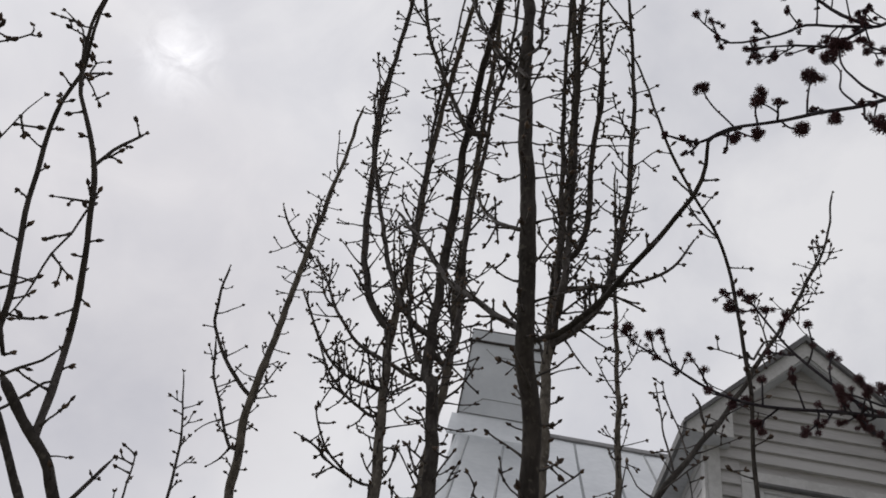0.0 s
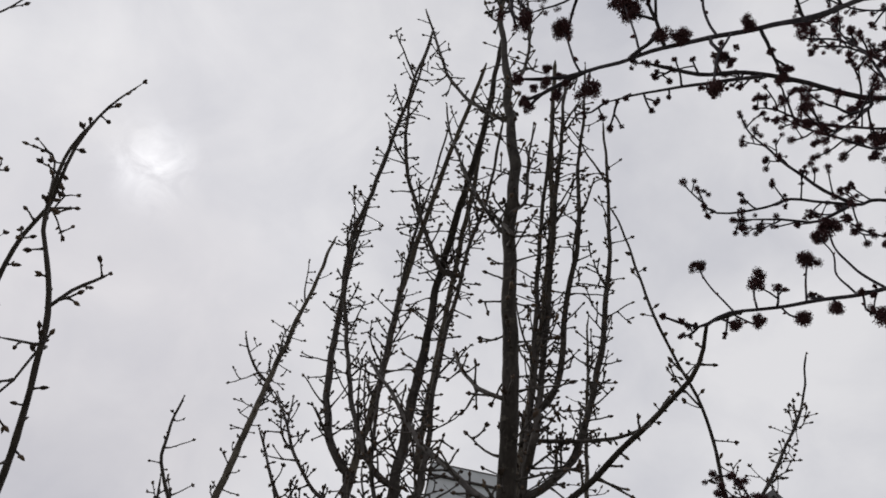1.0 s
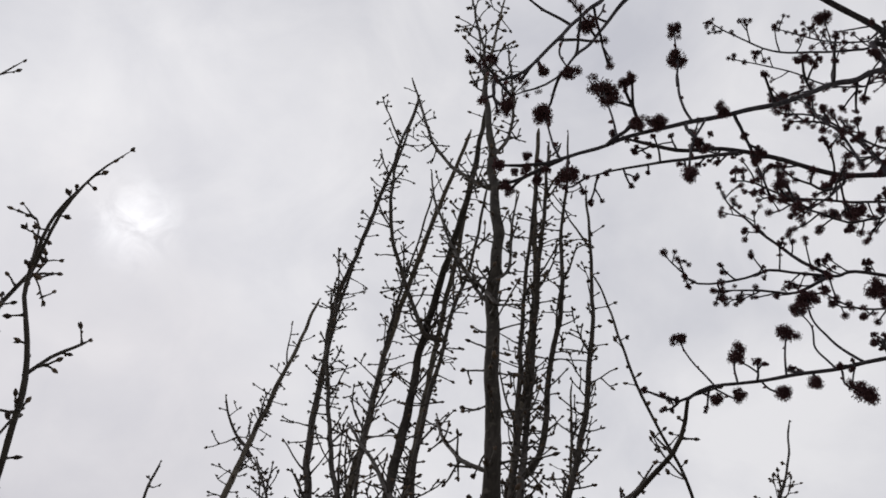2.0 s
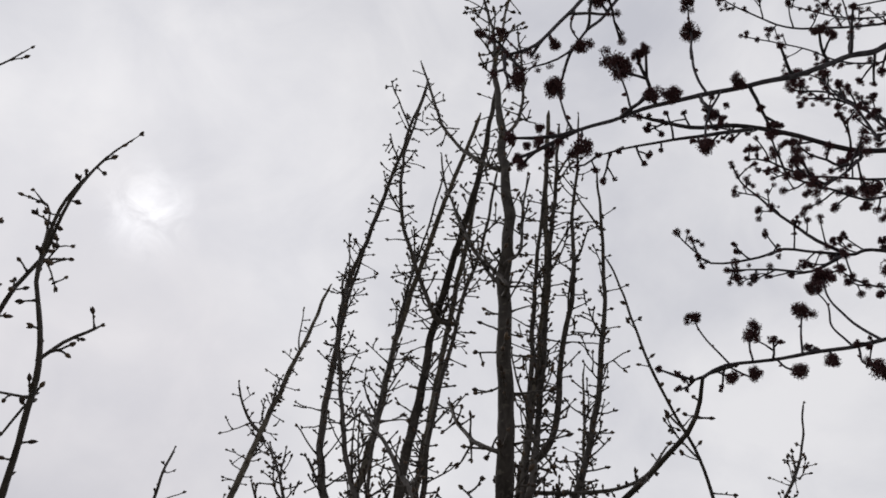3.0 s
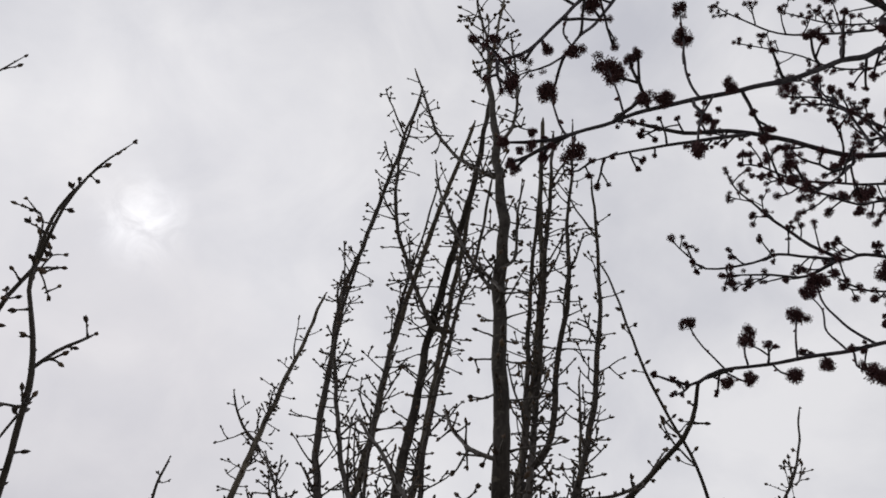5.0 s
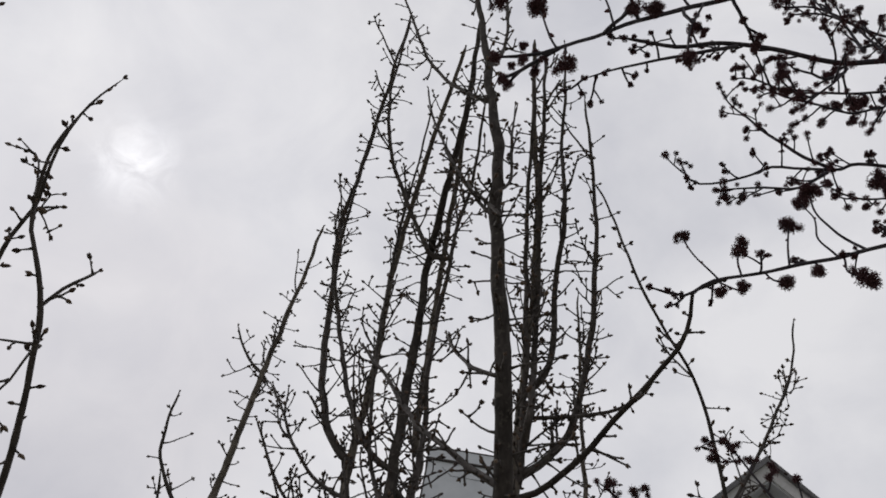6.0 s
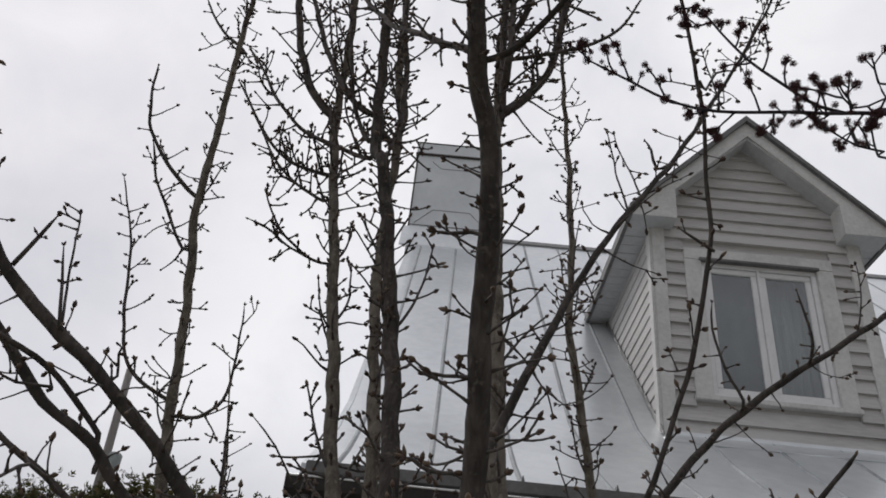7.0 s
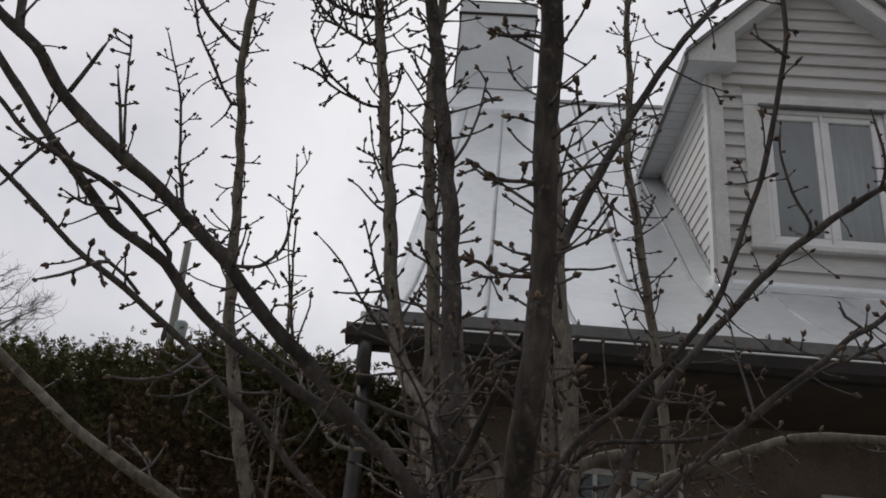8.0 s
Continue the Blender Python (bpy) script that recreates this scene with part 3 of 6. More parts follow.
ob = new("pane_tone_sheet", mesh_of("pane_tone_sheet", v, f, PANE_GREY, True))
ob.modifiers.new("cloth", "SOLIDIFY").thickness = 0.003
under(ob, window)

# ---- chimney on the ridge end ----
chimney = part("chimney", box(-0.98, 0.24, 9.95, 10.60, 7.6, 10.12, 0.008), CHIMNEY, house, "wide chimney clad in blue-grey sheet metal")
part("cap", box(-1.0, 0.26, 9.93, 10.62, 10.10, 10.36, 0.01), CHIMNEY, chimney)
part("cap_band", box(-1.012, 0.272, 9.918, 10.632, 10.10, 10.135, 0.004), DARK_METAL, chimney, "dark drip band")
part("cap_band", box(-1.008, 0.268, 9.922, 10.628, 10.345, 10.37, 0.004), DARK_METAL, chimney)
part("edge_strip", box(-0.99, -0.965, 9.94, 9.97, 8.6, 10.1), DARK_METAL, chimney)
part("skirt", extrude_x([(9.95, 8.62), (9.93, 8.62), (9.62, 8.08), (9.62, 8.04), (9.95, 8.4)], -1.06, 0.34), ROOF, chimney, "sheet metal skirt")
part("joint", box(-0.99, 0.25, 9.942, 9.952, 8.66, 8.672), GREY_METAL, chimney)
part("joint", box(-1.02, 0.28, 9.924, 9.934, 8.595, 8.607), GREY_METAL, chimney)
# folded seams of the cladding: a low trapezoid over the skirt and a shallow one under the cap
for fold in (((-0.9, 8.7), (-0.62, 8.98), (-0.02, 8.98), (0.2, 8.74)), ((-0.72, 9.98), (-0.56, 9.84), (-0.1, 9.84), (0.06, 9.96))):
    for (ax, az), (bx, bz) in zip(fold, fold[1:]):
        vs, fs = [], []
        tube(vs, fs, [Vector((ax, 9.947, az)), Vector((bx, 9.947, bz))], [0.0042, 0.0042], 5)
        part_raw("fold", vs, fs, GREY_METAL, chimney)

# ---- ground-floor windows under the eave ----
def small_window(x0, x1, z0, z1):
    w = part("window", box(x0 - 0.035, x1 + 0.035, 5.26, 5.31, z1, z1 + 0.04, 0.004), TRIM, house, "white-framed ground-floor window")
    for a, b in ((x0 - 0.035, x0), (x1, x1 + 0.035)):
        part("casing", box(a, b, 5.26, 5.31, z0, z1, 0.004), TRIM, w)
    part("window_sill", box(x0 - 0.1, x1 + 0.1, 5.24, 5.31, z0 - 0.05, z0, 0.004), TRIM, w)
    part("mullion", box((x0 + x1) / 2 - 0.015, (x0 + x1) / 2 + 0.015, 5.27, 5.31, z0, z1, 0.004), VINYL, w)
    # added dark sheet behind the glass, painting in the unlit room
    part("room_shade_sheet", box(x0, x1, 5.292, 5.298, z0, z1), DARK_METAL, w)
    p = part("pane", box(x0, x1, 5.28, 5.286, z0, z1), GLASS, w)
    p.visible_shadow = False


small_window(0.5, 0.78, 0.95, 2.24)
small_window(0.92, 1.2, 0.95, 2.24)
small_window(2.2, 3.2, 0.95, 2.2)

# ---- trees ----
rng = random.Random(11)


def wander(line, amount, scale, seed):
    """A little natural crookedness along a line, none at its start."""
    out = []
    for i, q in enumerate(line):
        fade = min(1.0, i / 4)
        d = noise.noise_vector(q * scale + Vector((seed, 0, 0)))
        out.append(q + d * amount * fade)
    return out


def knob(bv, bf, at, way, size):
    """The swollen end of a spur: one fat bud with smaller ones pressed against it."""
    bud(bv, bf, at - way * size * 0.25, way, size * rng.uniform(1.1, 1.5), size * rng.uniform(0.33, 0.43))
    for _ in range(rng.choice((0, 1, 2, 3, 3))):
        off = (way * 0.9 + 0.75 * Vector((rng.gauss(0, 1), rng.gauss(0, 1), rng.gauss(0, 1))).normalized()).normalized()
        bud(bv, bf, at - way * size * rng.uniform(0.0, 0.5), off, size * rng.uniform(0.7, 1.15), size * rng.uniform(0.18, 0.3), 4)


def spur(tv, tf, bv, bf, base, way, length, thick, size, depth=0):
    """A stiff twig set square to its limb, ringed and knotted, a knob of buds at its end and now and then a fork."""
    n = 3 if length < 0.05 else 5
    line, q, w = [base], base.copy(), way.normalized()
    for i in range(n):
        w = (w + Vector((rng.gauss(0, 0.1), rng.gauss(0, 0.1), rng.gauss(0.05, 0.1)))).normalized()
        q = q + w * (length / n)
        line.append(q.copy())
        if 0 < i < n - 1 and rng.random() < 0.28:
            off = (w * 0.6 + Vector((rng.gauss(0, 1), rng.gauss(0, 1), rng.gauss(0, 1))).normalized()).normalized()
            bud(bv, bf, q - off * 0.001, off, size * rng.uniform(0.5, 0.9), size * 0.22, 4)
    girth = [thick * (1.9 if i == 0 else 1.12 - 0.28 * i / n) * rng.uniform(0.9, 1.12) for i in range(n + 1)]
    tube(tv, tf, line, girth, 5)
    knob(bv, bf, q, w, size)
    if depth < 2 and length > 0.06 and rng.random() < 0.6:
        at = line[rng.choice((2, 3, 4) if n == 5 else (1, 2))]
        off = (w * 0.7 + Vector((rng.gauss(0, 0.8), rng.gauss(0, 0.8), rng.gauss(0.15, 0.8))).normalized()).normalized()
        spur(tv, tf, bv, bf, at, off, length * rng.uniform(0.3, 0.6), thick * 0.9, size * 0.92, depth + 1)


def limb(tree, points, r0, r1, bark, spacing=0.05, reach=(0.035, 0.17), size=0.012, skip=0.0, sides=9, shoots=0.1, thick=0.0034, bare=0.12, tip=1.1):
    """One limb of the pear: a tapered crooked tube, with its twigs and buds."""
    line = wander(smooth_path(points, 0.035), min(0.012, 0.4 * r0 + 0.003), 7.0, len(tree.children) * 1.7)
    m = len(line)
    radii = []
    for i, q in enumerate(line):
        u = i / (m - 1)
        radii.append((r1 + (r0 - r1) * (1 - u) ** 0.7) * (1.0 + 0.12 * noise.noise(q * 9) + 0.09 * noise.noise(q * 31)))
    radii[-1] *= 0.5
    v, f = [], []
    tube(v, f, line, radii, sides)
    ob = part_raw("limb", v, f, bark, tree, smooth=True)
    tv, tf, bv, bf = [], [], [], []
    gone, due = 0.0, spacing * rng.random()
    turn = rng.random() * 6.28
    total = sum((b - a).length for a, b in zip(line, line[1:]))
    for i in range(1, m):
        gone += (line[i] - line[i - 1]).length
        if gone < skip * total or gone > total - min(0.3, bare * total):
            # only small sleeping buds along the bare whip at the end
            if gone > total * (1 - bare) - 0.05 and rng.random() < 0.55:
                ahead = (line[i] - line[i - 1]).normalized()
                off = (ahead + 0.8 * Vector((rng.gauss(0, 1), rng.gauss(0, 1), rng.gauss(0, 1))).normalized()).normalized()
                bud(bv, bf, line[i] + off * radii[i] * 0.6, off, size * 0.6, size * 0.2, 4)
            due = max(due, gone)
            continue
        while due <= gone:
            due += 1.1 * spacing * rng.uniform(0.4, 1.6)
            ahead = (line[i] - line[i - 1]).normalized()
            side = ahead.orthogonal().normalized()
            turn += 2.4 + rng.gauss(0, 0.4)
            out = math.cos(turn) * side + math.sin(turn) * ahead.cross(side)
            way = out + ahead * rng.uniform(0.0, 0.5) + Vector((0, 0, rng.uniform(-0.1, 0.25)))
            long = (reach[0] * rng.uniform(0.5, 1.2) if rng.random() < 0.35 else rng.uniform(reach[0], 1.3 * reach[1])) * (1 - 0.6 * (gone / total) ** 3)
            spur(tv, tf, bv, bf, line[i] + out * radii[i] * 0.6, way, long, thick * (1 - 0.35 * gone / total), size)
            if rng.random() < shoots:
                # a long upright shoot with spurs of its own
                w = (out * 0.8 + ahead * 0.9 + Vector((0, 0, 0.35))).normalized()
                q, slim, n = line[i].copy(), [line[i].copy()], 12
                far = rng.uniform(0.16, 0.42)
                for k in range(n):
                    w = (w + Vector((rng.gauss(0, 0.06), rng.gauss(0, 0.06), rng.gauss(0.07, 0.06)))).normalized()
                    q = q + w * far / n
                    slim.append(q.copy())
                    if k > 1 and rng.random() < 0.55:
                        o = Vector((rng.gauss(0, 1), rng.gauss(0, 1), rng.gauss(0, 0.6))).normalized()
                        spur(tv, tf, bv, bf, q, o + w * 0.4, rng.uniform(0.015, 0.07), thick * 0.85, size * 0.9, 1)
                tube(tv, tf, slim, [1.45 * thick - 0.65 * thick * k / n for k in range(n + 1)], 6)
                bud(bv, bf, q, w, size * 1.2, size * 0.4)
    ahead = (line[-1] - line[-2]).normalized()
    for _ in range(2 if tip < 1.5 else 7):
        # a plain end bud, or the loose scales and leaf points of one that opens
        off = (ahead + 0.35 * Vector((rng.gauss(0, 1), rng.gauss(0, 1), rng.gauss(0, 1)))).normalized()
        bud(bv, bf, line[-1] - ahead * 0.004, off, size * tip * rng.uniform(0.75, 1.0), size * (0.26 if tip < 1.5 else 0.3))
    if tv:
        part_raw("twig", tv, tf, BARK_TWIG, ob, "short fruiting spurs", True, kind="stuff")
    part_raw("bud", bv, bf, BUD, ob, "swelling brown buds", True, kind="stuff")
    return ob


def spike(v, f, base, way, length, width):
    """A slender three-sided pointed petal or stamen."""
    side = way.orthogonal().normalized() * width
    other = way.cross(side)
    a = len(v)
    mid = base + way * (length * 0.55)
    v.extend((base, mid + side, mid - 0.5 * side + 0.87 * other, mid - 0.5 * side - 0.87 * other, base + way * length))
    for i, j in ((1, 2), (2, 3), (3, 1)):
        f.append((a, a + j, a + i))
        f.append((a + i, a + j, a + 4))


def blossom(v, f, at, size):
    """A tuft of small dark red flowers: a dense heart and fine stamens all round."""
    for k in range(int(420 * (size / 0.024) ** 1.2) + 14):
        d = Vector((rng.gauss(0, 1), rng.gauss(0, 1), rng.gauss(0, 0.8))).normalized()
        lean = (d + 0.6 * Vector((rng.gauss(0, 1), rng.gauss(0, 1), rng.gauss(0, 1)))).normalized()
        if k % 3 == 0:
            spike(v, f, at + d * size * rng.uniform(0, 0.45), lean, size * rng.uniform(0.18, 0.3), size * rng.uniform(0.08, 0.13))
        else:
            spike(v, f, at + d * size * rng.uniform(0.3, 0.7), lean, size * rng.uniform(0.12, 0.24), 0.0004 + size * 0.022)


TUFTS = []
for n in range(8):
    tuft_v, tuft_f = [], []
    # a loose bunch of small round clusters, longer one way than the other
    axis = Vector((rng.gauss(0, 1), rng.gauss(0, 1), rng.gauss(0, 1))).normalized()
    blossom(tuft_v, tuft_f, Vector((0, 0, 0)), 0.018)
    for _ in range(7 + n % 4):
        d = Vector((rng.gauss(0, 1), rng.gauss(0, 1), rng.gauss(0, 1))).normalized()
        d = (d + axis * d.dot(axis) * 0.5) * rng.uniform(0.006, 0.0125)
        blossom(tuft_v, tuft_f, d, rng.uniform(0.0085, 0.0125))
    TUFTS.append(mesh_of("flower", tuft_v, tuft_f, FLOWER))
tuft_count = [0]


def tuft(parent, at, size):
    """One flower tuft, an object of its own on one of a few shared meshes."""
    ob = new("flower", TUFTS[rng.randrange(len(TUFTS))])
    under(ob, parent)
    turn = Euler((rng.uniform(0, 6.28), rng.uniform(0, 6.28), rng.uniform(0, 6.28)))
    ob.matrix_basis = Matrix.LocRotScale(at, turn, Vector((1, 1, 1)) * (size / 0.024))
    tuft_count[0] += 1


def shoot(tree, points, thick, size):
    """One larger arching shoot of the maple with a full flower tuft at its end."""
    line = wander(smooth_path(points, 0.012), 0.003, 12.0, size * 999)
    v, f, bv, bf = [], [], [], []
    tube(v, f, line, [thick * (1 - 0.3 * i / len(line)) for i in range(len(line))], 6)
    ob = part_raw("shoot", v, f, MAPLE_BARK, tree, smooth=True)
    for i in (len(line) // 3, 2 * len(line) // 3):
        bud(bv, bf, line[i], Vector((rng.gauss(0, 1), rng.gauss(0, 1), rng.gauss(0, 1))).normalized(), 0.009, 0.003)
    part_raw("bud", bv, bf, FLOWER, ob, kind="stuff")
    tuft(ob, line[-1], size)
    return ob


def bough(tree, points, r0, r1, spacing=0.085, reach=(0.03, 0.13), size=0.024, thick=0.0026):
    """One bough of the flowering maple: smooth dark limb, arching side shoots, each with a flower tuft."""
    line = wander(smooth_path(points, 0.03), 0.006, 8.0, 3.3 + len(tree.children))
    m = len(line)
    radii = [(r0 + (r1 - r0) * i / (m - 1)) * (1 + 0.12 * noise.noise(q * 40)) for i, q in enumerate(line)]
    radii[-1] *= 0.6
    v, f = [], []
    tube(v, f, line, radii, 8)
    ob = part_raw("bough", v, f, MAPLE_BARK, tree, smooth=True)
    tv, tf, bv, bf, tufts = [], [], [], [], []
    gone, due = 0.0, spacing * rng.random()
    for i in range(1, m):
        gone += (line[i] - line[i - 1]).length
        if gone < due or line[i].x > 1.6:
            continue
        due = gone + spacing * rng.uniform(0.5, 1.5)
        ahead = (line[i] - line[i - 1]).normalized()
        side = ahead.orthogonal().normalized()
        turn = rng.random() * 6.28
        out = math.cos(turn) * side + math.sin(turn) * ahead.cross(side)
        q, w = line[i].copy(), (out + ahead * rng.uniform(0.2, 0.9)).normalized()
        long = rng.uniform(*reach)
        shoot_line = [q.copy()]
        for k in range(6):
            w = (w + Vector((rng.gauss(0, 0.1), rng.gauss(0, 0.1), rng.gauss(0.12, 0.12)))).normalized()
            q = q + w * long / 6
            shoot_line.append(q.copy())
            if k in (2, 4) and long > 0.07 and rng.random() < 0.5:
                tufts.append((q.copy(), size * rng.uniform(0.35, 0.6)))
        tube(tv, tf, shoot_line, [thick * (1.15 - 0.06 * k) for k in range(7)], 5)
        tufts.append((q.copy(), size * rng.uniform(0.5, 0.95)))
        for _ in range(rng.choice((0, 0, 1, 2))):
            # flowers open in loose clumps round the end of a shoot
            near = Vector((rng.gauss(0, 1), rng.gauss(0, 1), rng.gauss(0, 1))).normalized() * size * rng.uniform(0.5, 1.1)
            tufts.append((q + near - w * size * 0.4, size * rng.uniform(0.35, 0.55)))
        for _ in range(rng.choice((0, 1, 2)) if long > 0.04 else 0):
            start = shoot_line[rng.choice((2, 3, 4))]
            off = (w + Vector((rng.gauss(0, 1), rng.gauss(0, 1), rng.gauss(0, 1))).normalized()).normalized()
            end = start + off * rng.uniform(0.02, 0.05)
            tube(tv, tf, [start, (start + end) / 2 + Vector((0, 0, 0.003)), end], [0.85 * thick, 0.75 * thick, 0.65 * thick], 5)
            tufts.append((end, size * rng.uniform(0.5, 0.8)))
    tufts.append((line[-1], size * 0.7))
    for k in range(4):
        tufts.append((line[max(0, m - 2 - k // 2)] + Vector((rng.gauss(0, 1), rng.gauss(0, 1), rng.gauss(0, 1))) * size * 0.35, size * rng.uniform(0.4, 0.6)))
    for at, big in tufts:
        if tuft_count[0] < 420 or big > 0.02:
            tuft(ob, at, big)
        else:
            blossom(bv, bf, at, big)
    part_raw("twig", tv, tf, MAPLE_BARK, ob, "slender arching shoots", True, kind="stuff")
    if bv:
        part_raw("flower", bv, bf, FLOWER, ob, "small tufts of dark red maple flowers", kind="stuff")
    return ob


def trunk(tree, points, r0, r1, bark):
    line = smooth_path(points, 0.08)
    m = len(line)
    v, f = [], []
    radii = [(r0 + (r1 - r0) * i / (m - 1)) * (1 + 0.08 * noise.noise(q * 9)) for i, q in enumerate(line)]
    tube(v, f, line, radii, 14)
    return part_raw("trunk", v, f, bark, tree, smooth=True)


pear = thing("pear_tree", "bare many-stemmed pear tree with swelling buds on the lawn", "tree", (-0.1, 1.75, 0))
trunk(pear, [(-0.1, 1.75, -0.05), (-0.1, 1.74, 0.5), (-0.11, 1.7, 1.0), (-0.12, 1.65, 1.4)], 0.12, 0.095, BARK_PALE)
limb(pear, [(-0.11, 1.60, 1.25), (-0.08, 1.25, 1.57), (-0.07, 1.12, 1.74), (-0.06, 1.08, 2.02), (-0.08, 0.95, 2.65), (-0.13, 0.84, 2.89), (-0.17, 0.75, 3.20), (-0.25, 0.68, 3.76), (-0.28, 0.62, 4.06), (-0.42, 0.60, 4.98), (-0.51, 0.60, 5.5)], 0.0292, 0.0105, BARK_DARK, spacing=0.04, reach=(0.06, 0.13), size=0.017, sides=14, shoots=0.0)
limb(pear, [(-0.50, 0.60, 5.45), (-0.52, 0.60, 5.62), (-0.58, 0.60, 6.03), (-0.67, 0.60, 6.44), (-0.82, 0.60, 7.21)], 0.0098, 0.0060, BARK_DARK, spacing=0.07, reach=(0.04, 0.13), size=0.024, shoots=0.0, thick=0.0045)
limb(pear, [(-0.50, 0.60, 5.45), (-0.51, 0.60, 5.62), (-0.53, 0.60, 5.95), (-0.56, 0.60, 6.44), (-0.60, 0.60, 7.35)], 0.0085, 0.0060, BARK_PALE, spacing=0.07, reach=(0.04, 0.13), size=0.024, shoots=0.0, thick=0.0045)
limb(pear, [(-0.17, 1.70, 1.25), (-0.27, 1.90, 1.64), (-0.31, 2.00, 1.86), (-0.46, 2.20, 2.12), (-0.57, 2.40, 2.68), (-0.72, 2.55, 3.52), (-0.85, 2.72, 4.27), (-0.85, 2.60, 4.91), (-0.88, 2.41, 5.59), (-0.80, 1.97, 6.01), (-0.65, 1.33, 6.62)], 0.0296, 0.0113, BARK_PALE, spacing=0.036, reach=(0.04, 0.16), sides=12, size=0.0195, thick=0.0047)
limb(pear, [(-0.85, 2.71, 4.34), (-0.86, 2.72, 4.33), (-1.02, 2.70, 4.51), (-1.17, 2.70, 4.95), (-1.25, 2.58, 5.50), (-1.31, 2.40, 5.92), (-1.20, 2.00, 6.12), (-1.09, 1.53, 6.39), (-1.05, 1.24, 6.86)], 0.0236, 0.0059, BARK_TWIG, spacing=0.03, size=0.0195, thick=0.0047)
limb(pear, [(-0.58, 2.30, 4.10), (-0.59, 2.40, 4.09), (-0.74, 2.45, 4.23), (-0.93, 2.50, 4.61), (-1.12, 2.50, 5.15), (-1.23, 2.37, 5.53), (-1.21, 2.08, 5.96), (-1.15, 1.78, 6.21)], 0.0170, 0.0055, BARK_TWIG, spacing=0.03, size=0.0195, thick=0.0047)
limb(pear, [(-0.16, 1.65, 1.20), (-0.24, 1.70, 1.60), (-0.27, 1.90, 2.09), (-0.35, 2.10, 2.78), (-0.49, 2.20, 3.60), (-0.56, 2.30, 3.82), (-0.60, 2.30, 4.48), (-0.62, 2.22, 5.03), (-0.64, 2.10, 5.39), (-0.59, 1.78, 5.72), (-0.55, 1.43, 6.03), (-0.56, 1.12, 6.63)], 0.0344, 0.0130, BARK_DARK, spacing=0.036, reach=(0.04, 0.16), sides=12, size=0.0195, thick=0.0047)
limb(pear, [(-0.15, 1.75, 1.30), (-0.32, 2.10, 1.85), (-0.37, 2.30, 2.42), (-0.48, 2.50, 3.27), (-0.49, 2.60, 4.30), (-0.53, 2.60, 4.40), (-0.56, 2.49, 5.11), (-0.58, 2.28, 5.65), (-0.56, 1.75, 6.02), (-0.56, 1.29, 6.38)], 0.0289, 0.0107, BARK_PALE, spacing=0.037, sides=12, size=0.0195, thick=0.0047)
limb(pear, [(-0.06, 1.70, 1.25), (0.09, 1.90, 1.69), (0.08, 2.00, 2.05), (0.05, 2.10, 2.47), (0.01, 2.30, 3.59), (-0.01, 2.40, 4.04), (-0.01, 2.40, 4.62), (-0.01, 2.28, 5.24), (-0.06, 1.81, 5.70), (-0.14, 1.55, 6.05), (-0.21, 1.21, 6.56)], 0.0331, 0.0110, BARK_PALE, spacing=0.037, sides=12, size=0.0195, thick=0.0047)
limb(pear, [(-0.05, 1.75, 1.25), (0.05, 2.10, 1.68), (0.04, 2.20, 2.13), (0.06, 2.25, 2.47), (0.07, 2.30, 2.85)], 0.0251, 0.0175, BARK_PALE)
limb(pear, [(-0.01, 2.39, 4.65), (-0.03, 2.40, 4.66), (0.08, 2.30, 4.73), (0.11, 2.18, 4.86), (0.09, 1.98, 5.14), (0.08, 1.64, 5.45), (0.02, 1.50, 5.75), (0.01, 1.30, 6.00), (-0.03, 1.12, 6.37)], 0.0185, 0.0044, BARK_TWIG, spacing=0.03, size=0.0195, thick=0.0047)
limb(pear, [(-0.01, 2.40, 4.14), (0.00, 2.40, 4.15), (0.12, 2.35, 4.25), (0.22, 2.30, 4.37), (0.27, 2.20, 4.61), (0.30, 2.04, 4.97), (0.26, 1.73, 5.35), (0.24, 1.65, 5.54), (0.17, 1.43, 5.77), (0.12, 1.30, 6.03)], 0.0213, 0.0042, BARK_TWIG, spacing=0.03, size=0.0195, thick=0.0047)
limb(pear, [(-0.13, 0.84, 2.88), (-0.06, 0.82, 2.90), (0.03, 0.75, 2.96), (0.09, 0.68, 3.02), (0.15, 0.55, 3.04), (0.19, 0.45, 3.05), (0.20, 0.39, 3.09), (0.19, 0.33, 3.09), (0.21, 0.30, 3.08), (0.25, 0.30, 3.11)], 0.0084, 0.0020, BARK_DARK, reach=(0.02, 0.07), shoots=0.0)
limb(pear, [(-0.01, 2.40, 4.47), (-0.02, 2.35, 4.48), (0.28, 2.20, 4.43), (0.51, 2.10, 4.48), (0.65, 2.05, 4.70)], 0.0119, 0.0045, BARK_TWIG, spacing=0.03, size=0.0195, thick=0.0047, reach=(0.02, 0.07), shoots=0.0)
limb(pear, [(-0.55, 2.29, 3.81), (-0.58, 2.35, 3.78), (-0.76, 2.45, 3.91), (-0.97, 2.50, 4.05), (-1.12, 2.50, 4.23), (-1.25, 2.50, 4.45), (-1.35, 2.50, 4.59)], 0.0120, 0.0048, BARK_TWIG, spacing=0.03, size=0.0195, thick=0.0047)
limb(pear, [(-0.78, 2.63, 3.88), (-0.82, 2.65, 3.89), (-1.00, 2.60, 3.91), (-1.15, 2.55, 4.03), (-1.28, 2.50, 4.24), (-1.34, 2.50, 4.33)], 0.0102, 0.0046, BARK_TWIG, spacing=0.03, size=0.0195, thick=0.0047)
